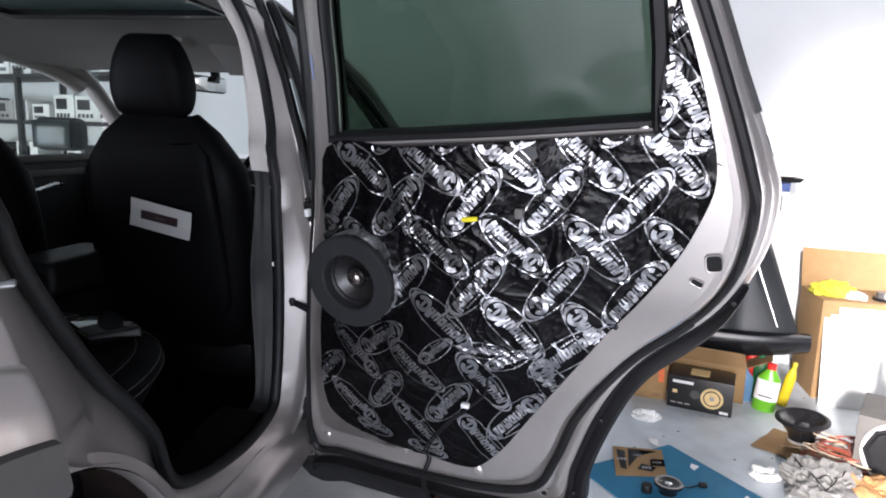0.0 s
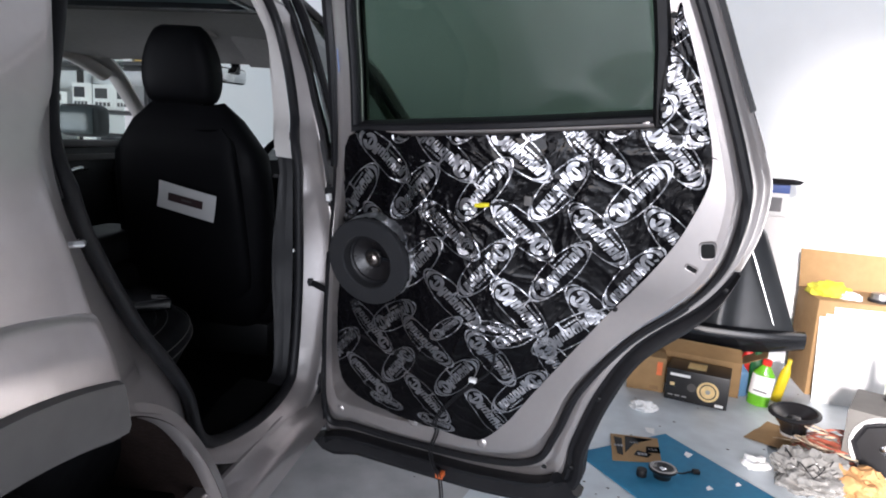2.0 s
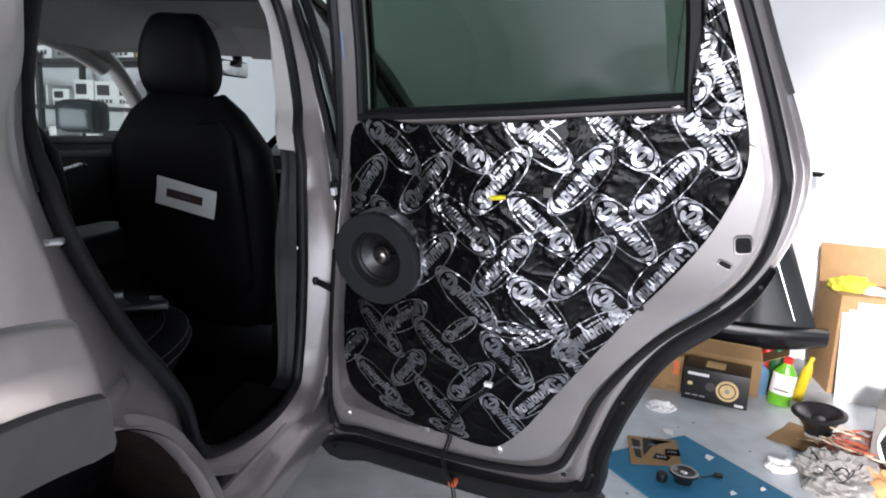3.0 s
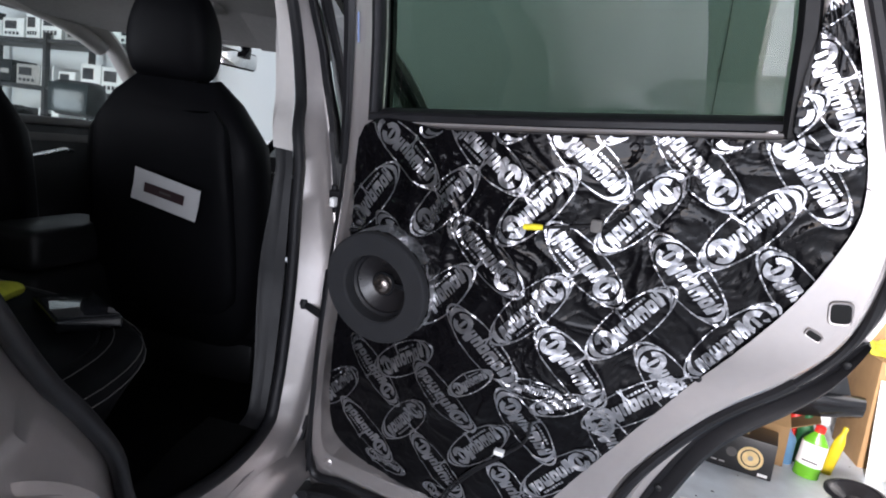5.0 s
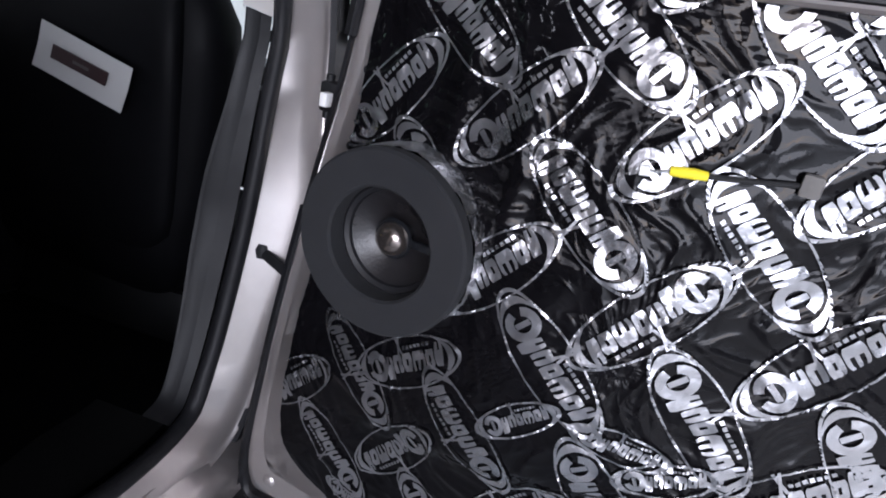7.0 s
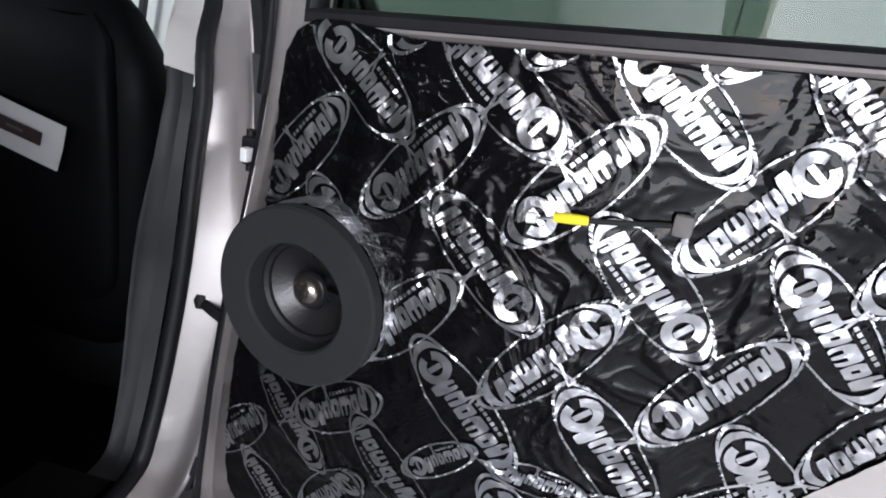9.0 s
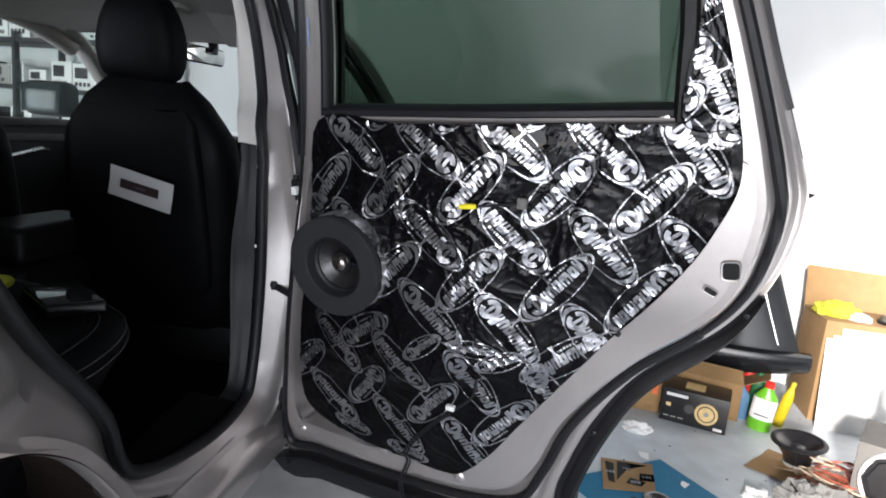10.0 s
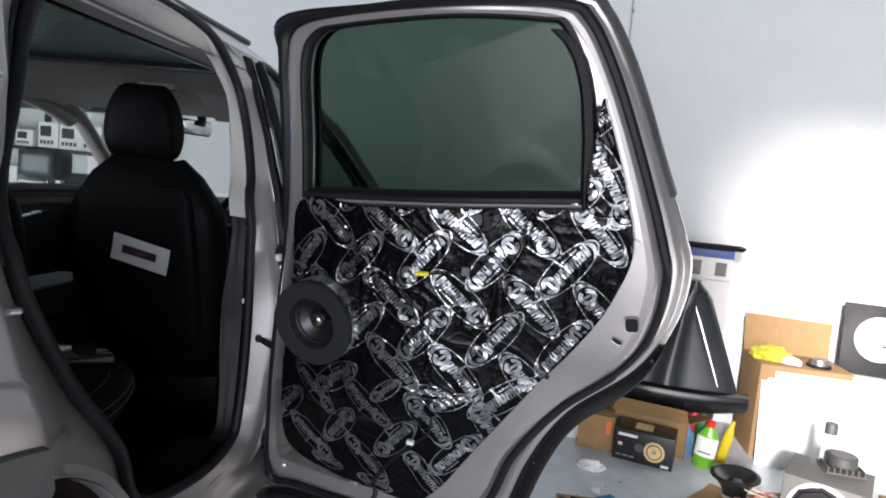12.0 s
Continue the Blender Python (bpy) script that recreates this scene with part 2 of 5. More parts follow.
# window opening: the line along the glass, matched to the rim from the belt in front over the top to the belt behind
OPEN = [(0.205, 1.172), (0.212, 1.30), (0.216, 1.47), (0.25, 1.535), (0.33, 1.553), (0.56, 1.568), (0.74, 1.562), (0.79, 1.545), (0.838, 1.44), (0.852, 1.31), (0.856, 1.21)]
line = spline(OPEN, PER)
outer = between(-0.22, 0.004, 3, 13)
bm = bmesh.new()
rows = [outer]
for f, v in ((0.35, 0.001), (0.65, 0.0), (0.85, 0.006), (1.0, 0.012), (1.02, 0.03)):
    rows.append([Vector((o.x * (1 - f) + p[0] * f, v + set_back(o.x), o.z * (1 - f) + p[1] * f)) for o, p in zip(outer, line)])
loft(bm, rows)
part("window_frame", bm, SILVER, door)

# the inner panel below the belt, with a shallow stamped swage
inner_line = [p for p in between(-0.22, 0.004, 13, 24)] + [p for p in between(-0.22, 0.004, 0, 3)]
bm = bmesh.new()
centre = Vector((0.5, 0.004, 0.8))
belt = [Vector((0.205 + 0.651 * k / 12, 0.004 + set_back(0.205 + 0.651 * k / 12), 1.172 + 0.038 * k / 12)) for k in range(13)]
ring = inner_line + belt[1:-1]
loft(bm, [[centre + (p - centre) * s + Vector((0, d, 0)) for p in ring] for s, d in ((1.0, 0.0), (0.70, 0.0), (0.69, 0.07), (0.6, 0.075), (0.4, 0.075), (0.1, 0.075))], True, True)
part("inner_panel", bm, SILVER, door)

# outer skin, seen at the edges and through the glass
bm = bmesh.new()
body = [hem[i] for i in range(13 * PER, 24 * PER)] + [hem[i] for i in range(0, 3 * PER + 1)]
slab(bm, [(p[0] * 0.998, p[1]) for p in body] + [(0.21, 1.16), (0.85, 1.2)], lambda a, b, d: Vector((a, 0.108 + hem_back(a) + d, b)), 0.012)
part("outer_panel", bm, SILVER, door)
mid = Vector((0.53, 0, 1.38))
bm = bmesh.new()
slab(bm, [tuple(hem[i]) for i in range(3 * PER, 13 * PER + 1)] + [(mid.x + (p[0] - mid.x) * 1.09, mid.z + (p[1] - mid.z) * 1.05) for p in line[::-1]], lambda a, b, d: Vector((a, 0.094 + hem_back(a) + d, b)), 0.012)
part("outer_window_frame", bm, TRIM, door)

# seals and mouldings
part("weatherstrip", tube(bmesh.new(), between(0.34, 0.026, 3, 17), [0.0125] * (10 * PER) + [0.0125 - 0.0075 * k / (4 * PER) for k in range(4 * PER + 1)], 8, False, 0.9), BLACK, door, "black rubber weatherstrip")
part("lower_weatherstrip", tube(bmesh.new(), between(0.34, 0.028, 16, 26), 0.0105, 8, False, 0.9), BLACK, door, "black rubber weatherstrip")
# black strip over the outer part of the front flange
part("front_edge_strip", loft(bmesh.new(), [between(f, v, 0, 3) for f, v in ((0.40, 0.05), (0.42, 0.030), (0.5, 0.030), (0.60, 0.05), (0.8, 0.065), (0.96, 0.082), (1.03, 0.1))]), BLACK, door)
part("frame_seal", loft(bmesh.new(), [between(f, v, 3, 9) for f, v in ((0.20, 0.034), (0.22, 0.020), (0.32, 0.013), (0.48, 0.017), (0.56, 0.04), (0.66, 0.052), (0.8, 0.06), (0.96, 0.082), (1.03, 0.1))]), BLACK, door, "broad black rubber seal round the window frame")
bm = bmesh.new()
rows = []
for s, v in ((1.04, 0.004), (1.035, -0.003), (1.012, -0.005), (0.995, -0.001), (0.985, 0.006), (0.992, 0.02), (1.035, 0.055)):
    rows.append([Vector((mid.x + (p[0] - mid.x) * s, v + set_back(p[0]), mid.z + (p[1] - mid.z) * s)) for p in line])
loft(bm, rows)
part("glass_run", bm, BLACK, door, "black rubber glass run channel")
rows = []
for k in range(25):
    s = k / 24
    u, w = 0.20 + 0.655 * s, 1.178 + 0.041 * s
    rows.append([Vector((u, v + set_back(u), w + h)) for v, h in ((0.05, -0.008), (-0.006, -0.010), (-0.010, -0.006), (-0.010, 0.003), (-0.004, 0.007), (0.004, 0.006), (0.012, 0.009), (0.05, 0.010))])
part("belt_seal", loft(bmesh.new(), rows, True, True), BLACK, door, "black rubber seal along the window sill")
rows = []
for k in range(25):
    s = k / 24
    u, w = 0.20 + 0.655 * s, 1.1675 + 0.0395 * s
    rows.append([Vector((u, v + set_back(u), w + h)) for v, h in ((0.01, -0.004), (-0.012, -0.0035), (-0.014, 0.0), (-0.012, 0.0032), (0.01, 0.0035))])
part("sill_flange", loft(bmesh.new(), rows, True, True), SILVER, door)
bm = bmesh.new()
rows = [[Vector((u + a, 0.002 + set_back(u) + v, w)) for a, v in ((-0.016, 0.03), (-0.018, -0.012), (-0.010, -0.022), (0.006, -0.022), (0.010, -0.014), (0.010, 0.03))] for u, w in ((0.862, 1.205), (0.859, 1.26), (0.855, 1.34), (0.846, 1.42), (0.838, 1.455), (0.826, 1.49), (0.806, 1.522), (0.78, 1.545))]
part("divider_bar", loft(bm, rows, True, True), TRIM, door, "black bar beside the window glass")
part("sill_bracket", boxed((0.824, 0.030, 1.198), (0.840, 0.06, 1.216), 0.004), SILVER, door)
bm = bmesh.new()
slab(bm, [(mid.x + (p[0] - mid.x) * 1.06, mid.z + (p[1] - mid.z) * 1.03) for p in line] + [(0.85, 1.19), (0.21, 1.15)], lambda a, b, d: Vector((a, 0.052 + 0.7 * set_back(a) + 0.06 * (0.09 - (b - 1.38) ** 2) + d, b)), 0.004)
pane = part("window_glass", bm, TINT, door, "green tinted window glass")
pane.visible_shadow = False
rows = []
for i in range(9 * PER + 3, 12 * PER + 4):
    p, q = Vector((hem[i][0], 0, hem[i][1])), Vector((hem[i + 1][0], 0, hem[i + 1][1]))
    n = Vector((-(q - p).z, 0, (q - p).x)).normalized() * -1
    rows.append([p + n * a + Vector((0, v + hem_back(p.x), 0)) for a, v in ((-0.004, 0.088), (0.006, 0.084), (0.022, 0.088), (0.026, 0.1), (0.022, 0.125), (-0.004, 0.125))])
part("frame_applique", loft(bmesh.new(), rows, True, True), TRIM, door, "black plastic strip along the rear edge of the frame")
part("roof_moulding", tube(bmesh.new(), between(1.02, 0.10, 2, 9), 0.009, 8), BLACK, door)


def moulding(first, last, profile, name, label, count=1):
    rows = []
    for i in range(first, last + 1):
        p, q = Vector((hem[i][0], 0, hem[i][1])), Vector((hem[(i + 1) % len(hem)][0], 0, hem[(i + 1) % len(hem)][1]))
        t = (q - p).normalized()
        n = Vector((t.z, 0, -t.x)) * -1
        s = (i - first) / (last - first)
        k = min(1, 0.05 + s * 4) if name == "arch_moulding" else 1
        rows.append([p + n * (a * k if a > 0 else a * (1 - 0.3 * max(0, 1 - s * 30) * (k < 1))) + Vector((0, v + hem_back(p.x), 0)) for a, v in profile])
    return part(name, loft(bmesh.new(), rows, True, True), BLACK, door, label)


arch = moulding(15 * PER + 3, 20 * PER - 1, [(-0.03, 0.088), (-0.012, 0.078), (-0.004, 0.084), (0.004, 0.076), (0.018, 0.072), (0.026, 0.080), (0.028, 0.115), (-0.03, 0.115)], "arch_moulding", "black rubber wheel arch strip with screws")
moulding(20 * PER - 1, 24 * PER - 1, [(-0.048, 0.056), (-0.044, 0.036), (-0.030, 0.040), (-0.012, 0.068), (-0.004, 0.078), (0.012, 0.074), (0.03, 0.068), (0.045, 0.074), (0.05, 0.09), (0.05, 0.12), (-0.02, 0.12)], "bottom_moulding", "black rubber strip under the door")
for i in (16 * PER - 2, 18 * PER, 19 * PER + 3):
    bm = bmesh.new()
    turned(bm, [(0.007, 0.0), (0.007, 0.004), (0.004, 0.006), (0.0, 0.006)], Matrix.Translation((hem[i][0] - 0.004, 0.08 + hem_back(hem[i][0]), hem[i][1] - 0.002)) @ Matrix.Rotation(radians(90), 4, "X"), 14)
    part("moulding_screw", bm, TRIM, arch)

# latch opening, slot, drain plugs, studs
DARK = mat("hole_shade", (0.006, 0.006, 0.006), 0.9, 0, 0.1, 30, 0)
CHROME = mat("bright_zinc", (0.7, 0.7, 0.7), 0.25, 1.0, 0.1, 60, 0.1, 300)


def recess(name, u, w, a, b, turn, lift=0.0):
    """A hole's turned lip, and a near-black plate painted as its shaded depth."""
    bm = bmesh.new()
    m = Matrix.Translation((u, 0.004 + set_back(u) - lift, w)) @ Matrix.Rotation(radians(turn), 4, "Y")
    loops = []
    for s, v in ((1.25, 0.0005), (1.15, -0.0022), (1.0, -0.0018), (0.97, 0.004)):
        loops.append([m @ Vector((s * a * math.copysign(abs(math.cos(t)) ** 0.45, math.cos(t)), v, s * b * math.copysign(abs(math.sin(t)) ** 0.45, math.sin(t)))) for t in (2 * math.pi * k / 24 for k in range(24))])
    loft(bm, loops, True)
    part(name + "_lip", bm, SILVER, door)
    bm = bmesh.new()
    slab(bm, [(s * a * math.copysign(abs(math.cos(t)) ** 0.45, math.cos(t)), s * b * math.copysign(abs(math.sin(t)) ** 0.45, math.sin(t))) for s, t in ((0.98, 2 * math.pi * k / 24) for k in range(24))], lambda p, q, d: m @ Vector((p, -0.0012 + d, q)), 0.001)
    part(name, bm, DARK, door)


recess("latch_hole", 0.966, 0.966, 0.013, 0.015, -8, 0.004)
recess("slot_hole", 0.940, 0.926, 0.0105, 0.005, 25, 0.006)
recess("corner_hole", 0.652, 0.352, 0.007, 0.007, 0, -0.035)
for u, w, r in ((0.312, 0.418, 0.009), (0.505, 0.408, 0.009), (0.085, 0.40, 0.007)):
    bm = bmesh.new()
    m = Matrix.Translation((u, 0.004 + set_back(u), w)) @ Matrix.Rotation(radians(90), 4, "X")
    turned(bm, [(r * 1.7, -0.001), (r * 1.2, 0.0025), (r * 0.8, 0.004), (r * 0.3, 0.0046), (0.0, 0.0035)], m, 20)
    part("panel_boss", bm, SILVER, door)
for u, w in ((0.93, 1.23), (0.925, 1.15), (0.895, 0.968), (0.80, 0.818), (0.17, 1.05), (0.16, 0.96), (0.865, 1.40)):
    bm = bmesh.new()
    turned(bm, [(0.006, 0.0), (0.0055, 0.003), (0.003, 0.004), (0.0, 0.0035)], Matrix.Translation((u, set_back(u) - (0.012 if u > 0.85 else 0.004), w)) @ Matrix.Rotation(radians(90), 4, "X"), 14)
    part("clip_hole_plug", bm, TRIM, door)
# painted hinges coloured black to hold the shade of the door gap
for w, u in ((0.555, 0.010), (0.995, 0.068)):
    hinge = part("hinge", boxed((u - 0.005, 0.05, w - 0.02), (u + 0.022, 0.075, w + 0.02), 0.006), TRIM, door, "hinge coloured dark for the shade of the door gap")
    bm = bmesh.new()
    turned(bm, [(0.0, -0.028), (0.006, -0.028), (0.006, 0.028), (0.0, 0.028)], Matrix.Translation((u + 0.004, 0.06, w)), 14)
    part("hinge_pin", bm, TRIM, hinge)
    part("hinge_clip", boxed((u + 0.012, 0.030, w - 0.009), (u + 0.023, 0.044, w + 0.009), 0.002), WHITE, hinge, "small pale clip on the hinge")
part("paint_mark", boxed((0.1690, 0.0005, 1.30), (0.1725, 0.0022, 1.35), 0.001), mat("blue_tape", (0.2, 0.26, 0.45), 0.5), door, "small blue tape mark on the frame")


# ---- the damping sheet and its printed ovals ----
# straight folds that part the film into flat facets: a point, the fold's direction and its sharpness
FOLDS = [(0.62, 0.95, 0.25, 0.035), (0.74, 1.05, 1.1, -0.03), (0.80, 0.92, 2.2, 0.03), (0.45, 0.75, 0.9, 0.03), (0.35, 0.6, 2.0, -0.025), (0.55, 1.1, 1.9, -0.025), (0.3, 1.05, 0.05, 0.04), (0.38, 1.0, 3.0, -0.035), (0.68, 0.7, 1.5, -0.02), (0.86, 1.12, 0.6, -0.03)]


def relief(u, w):
    """How far the film stands proud of the panel: stamped swages under it, folds and creases in it."""
    big = 0.06 * math.exp(-((u - 0.45) / 0.25) ** 2 - ((w - 0.78) / (0.29 if w > 0.78 else 0.36)) ** 2) - set_back(u) + 0.011
    big += 0.010 * math.exp(-((u - 0.30 - 0.06 * (w - 1.0)) / 0.020) ** 2) * (0.93 < w < 1.15) * min(1, (w - 0.93) * 20, (1.15 - w) * 20)
    big += 0.008 * math.exp(-((u - 0.385) / 0.016) ** 2) * (0.9 < w < 1.1) * min(1, (w - 0.9) * 20, (1.1 - w) * 20)
    big += 0.012 * (1 / (1 + math.exp(-(w - 0.66 - 0.25 * (u - 0.4)) / 0.006)) - 0.5) * math.exp(-((u - 0.45) / 0.3) ** 2)
    big += 0.010 * (1 / (1 + math.exp(-(u - 0.66 - 0.35 * (w - 0.9)) / 0.008)) - 0.5)
    big += 0.013 / (1 + math.exp(-(u - 0.33) / 0.035)) * math.exp(-(max(0, u - 0.42) / 0.34) ** 2 - ((w - 1.10) / 0.19) ** 2)
    p = Vector((u * 9, w * 9, 3.1))
    soft = noise.noise(p) * 0.0024 + noise.noise(p * 2.3) * 0.0014 + sum(0.8 * s * min(0.09, abs((u - a) * math.cos(t) + (w - b) * math.sin(t))) for a, b, t, s in FOLDS)
    q = Vector((u * 26 + 3 * noise.noise(p), w * 17, 1.7))
    crease = (1 - abs(noise.noise(q))) ** 5 * 0.0028 + (1 - abs(noise.noise(q * 2.4))) ** 6 * 0.0014
    r = Vector((u * 55 + 4 * noise.noise(p * 3), w * 30, 7.7))
    wrinkle = (1 - abs(noise.noise(r))) ** 6 * 0.0016 * max(0.0, noise.noise(p * 0.8 + Vector((4, 1, 9))) + 0.25)
    return max(big + soft, 0.004 - set_back(u)) + crease + wrinkle


def film(bm, outline, at, rings, cols):
    edge = even(spline(outline, 5, True), cols)
    rows = []
    for r in range(rings):
        s = 1 - (r / rings) ** 1.15
        rows.append([(at[0] + (p[0] - at[0]) * s, at[1] + (p[1] - at[1]) * s) for p in edge])
    loft(bm, [[Vector((a, 0.003 + set_back(a), b)) for a, b in rows[0]]] + [[Vector((a, -relief(a, b) * (1 if k else 0.7), b)) for a, b in r] for k, r in enumerate(rows)], True)


SHEET = [(0.192, 1.162), (0.35, 1.173), (0.5, 1.182), (0.7, 1.194), (0.85, 1.204), (0.90, 1.225), (0.938, 1.22), (0.957, 1.12), (0.93, 1.03), (0.897, 0.963), (0.845, 0.885), (0.785, 0.808), (0.71, 0.7), (0.637, 0.595), (0.575, 0.505), (0.50, 0.437),
         (0.40, 0.436), (0.27, 0.443), (0.155, 0.462), (0.108, 0.52), (0.108, 0.63), (0.137, 0.8), (0.168, 0.98)]
bm = bmesh.new()
film(bm, SHEET, (0.52, 0.86), 150, 520)
sheet = part("damping_sheet", bm, FILM, door, "black glossy damping sheet, creased, with silver printed ovals", 60)
bm = bmesh.new()
film(bm, [(0.858, 1.212), (0.872, 1.41), (0.885, 1.395), (0.912, 1.32), (0.938, 1.23), (0.935, 1.20)], (0.895, 1.27), 20, 120)
horn = part("corner_sheet", bm, FILM, door, "black glossy damping sheet in the window corner", 60)



def inside(p, poly):
    hit, n = False, len(poly)
    for i in range(n):
        (ax, ay), (bx, by) = poly[i], poly[(i + 1) % n]
        if (ay > p[1]) != (by > p[1]) and p[0] < (bx - ax) * (p[1] - ay) / (by - ay) + ax:
            hit = not hit
    return hit


SPEAKER = (0.270, 0.895)


def printed_oval(u, w, turn, size=1.0, trim=None, owner=None):
    """One silver print: a ring and a row of plain blocks in it, laid on the film; cut off where the sheet is trimmed."""
    bm, owner = bmesh.new(), owner or sheet
    a, b, ca, sa = 0.087 * size, 0.0315 * size, math.cos(radians(turn)), math.sin(radians(turn))
    poly = [tuple(p) for p in spline(trim or SHEET, 3, True)]

    def lay(x, y):
        return (u + x * ca - y * sa, w + x * sa + y * ca)

    def quad(points):
        if all(inside(p, poly) and math.hypot(p[0] - SPEAKER[0], p[1] - SPEAKER[1]) > 0.098 for p in points):
            vs = [bm.verts.new((p[0], -relief(*p) - 0.003, p[1])) for p in points]
            bm.faces.new(vs)

    n = 112
    for k in range(n):
        t0, t1 = 2 * math.pi * k / n, 2 * math.pi * (k + 1) / n
        th = 0.0018 + 0.0012 * abs(math.cos(t0))
        quad([lay(a * math.cos(t0), b * math.sin(t0)), lay(a * math.cos(t1), b * math.sin(t1)), lay((a - th * 1.5) * math.cos(t1), (b - th) * math.sin(t1)), lay((a - th * 1.5) * math.cos(t0), (b - th) * math.sin(t0))])
    for end in (1, -1):
        for k in range(10):
            t0, t1 = -0.75 + 0.15 * k, -0.60 + 0.15 * k
            th0, th1 = 0.10 * math.cos(t0 * 2) + 0.02, 0.10 * math.cos(t1 * 2) + 0.02
            quad([lay(end * a * 0.90 * math.cos(t) * q, b * 0.80 * math.sin(t) * q * 1.25) for t, q in ((t0, 1.0), (t1, 1.0), (t1, 1.0 - max(0.01, th1)), (t0, 1.0 - max(0.01, th0)))])
    # first mark: a thick open ring with a bar through it
    cx = -0.047 * size
    for k in range(20):
        if k in (9, 10):
            continue
        t0, t1 = 2 * math.pi * k / 20, 2 * math.pi * (k + 1) / 20
        quad([lay(cx + 0.0175 * size * math.cos(t) * s, 0.020 * size * math.sin(t) * s) for t, s in ((t0, 1.0), (t1, 1.0), (t1, 0.50), (t0, 0.50))])
    quad([lay(cx - 0.003 * size, -0.009 * size), lay(cx + 0.003 * size, -0.009 * size), lay(cx + 0.003 * size, 0.009 * size), lay(cx - 0.003 * size, 0.009 * size)])
    # heavy rounded blocks, each with one small notch or hole
    x = cx + 0.0165 * size
    for width, low, high, notch in ((0.0125, -0.018, 0.010, "vee"), (0.0145, -0.011, 0.011, "arch"), (0.014, -0.011, 0.011, "hole"), (0.020, -0.011, 0.0115, "twin"), (0.014, -0.010, 0.011, "hole"), (0.0115, -0.010, 0.017, "vee")):
        width, low, high = width * size, low * size, high * size

        def corner(c, q):
            swell = 1 - 0.22 * abs(2 * q / 6 - 1) ** 4
            y = low + (high - low) * q / 6
            return lay(x + width * (0.5 + (c / 5 - 0.5) * swell) + 0.12 * y, y)

        gaps = {"vee": {(2, 4), (2, 5)}, "arch": {(2, 0), (2, 1), (2, 2), (2, 3)}, "twin": {(1, 0), (1, 1), (1, 2), (3, 0), (3, 1), (3, 2)}, "hole": {(2, 2), (2, 3)}}[notch]
        for c in range(5):
            for q in range(6):
                if (c, q) not in gaps:
                    quad([corner(c, q), corner(c + 1, q), corner(c + 1, q + 1), corner(c, q + 1)])
        x += width + 0.0013 * size
    # the thin second line and the flourish across the ring
    for k in range(7):
        xs = 0.004 * size + k * 0.0062 * size
        quad([lay(xs, 0.0155 * size), lay(xs + 0.0042 * size, 0.0155 * size), lay(xs + 0.0042 * size, 0.0195 * size), lay(xs, 0.0195 * size)])
    for s in (1, -1):
        quad([lay(-0.006 * size, s * 0.012 * size + 0.022 * size), lay(-0.003 * size, s * 0.012 * size + 0.022 * size), lay(0.003 * size, -s * 0.012 * size + 0.022 * size), lay(-0.0 * size, -s * 0.012 * size + 0.022 * size)])
    if len(bm.faces) < 6:
        bm.free()
        return
    bmesh.ops.remove_doubles(bm, verts=bm.verts, dist=0.00002)
    part("printed_oval", bm, FOIL, owner, smooth_angle=70)


# the print repeats on a lattice; the pieces of sheet were cut and laid by hand, so each row sits a little off
UPPER = [(0.291, 1.127, -35), (0.447, 1.142, 144), (0.600, 1.152, -40), (0.750, 1.156, 138), (0.887, 1.160, -49), (0.216, 1.036, 52), (0.374, 1.057, 48), (0.532, 1.073, 50), (0.683, 1.080, -129), (0.830, 1.074, 50), (0.373, 1.224, 50), (0.516, 1.231, 50), (0.666, 1.244, 50), (0.820, 1.246, 50), (0.962, 1.237, 50)]
MIDDLE = [(0.293, 0.954, -44), (0.462, 0.983, 139), (0.615, 0.991, 136), (0.763, 0.988, -48), (0.907, 0.987, -48), (0.384, 0.898, 48), (0.541, 0.907, -130), (0.692, 0.907, 50), (0.835, 0.900, -127), (0.468, 0.830, -42), (0.614, 0.820, -49), (0.764, 0.811, -50), (0.712, 0.766, 38)]
LOWER = [(0.398, 0.706, 136), (0.552, 0.691, -54), (0.236, 0.700, 134), (0.204, 0.545, 140), (0.377, 0.531, -46), (0.540, 0.535, -50), (0.700, 0.678, -56), (0.304, 0.613, -130), (0.463, 0.617, 48), (0.612, 0.606, -134), (0.130, 0.622, 45), (0.306, 0.750, 36)]
for u, w, turn in UPPER + MIDDLE:
    printed_oval(u, w, turn, 1.0)
for u, w, turn in LOWER:
    printed_oval(u, w, turn, 0.97)
# offcuts patched over the seams
for u, w, turn in ((0.452, 0.755, 40), (0.604, 0.748, 24), (0.555, 0.768, -6), (0.250, 0.482, -8), (0.395, 0.462, -10)):
    printed_oval(u, w, turn, 0.60)
HORN = [(0.862, 1.208), (0.870, 1.41), (0.885, 1.395), (0.912, 1.32), (0.936, 1.235), (0.938, 1.20)]
for u, w, turn, size in ((0.892, 1.276, -60, 0.92), (0.826, 1.212, -140, 0.95), (0.868, 1.372, 40, 0.7)):
    printed_oval(u, w, turn, size, HORN, horn)

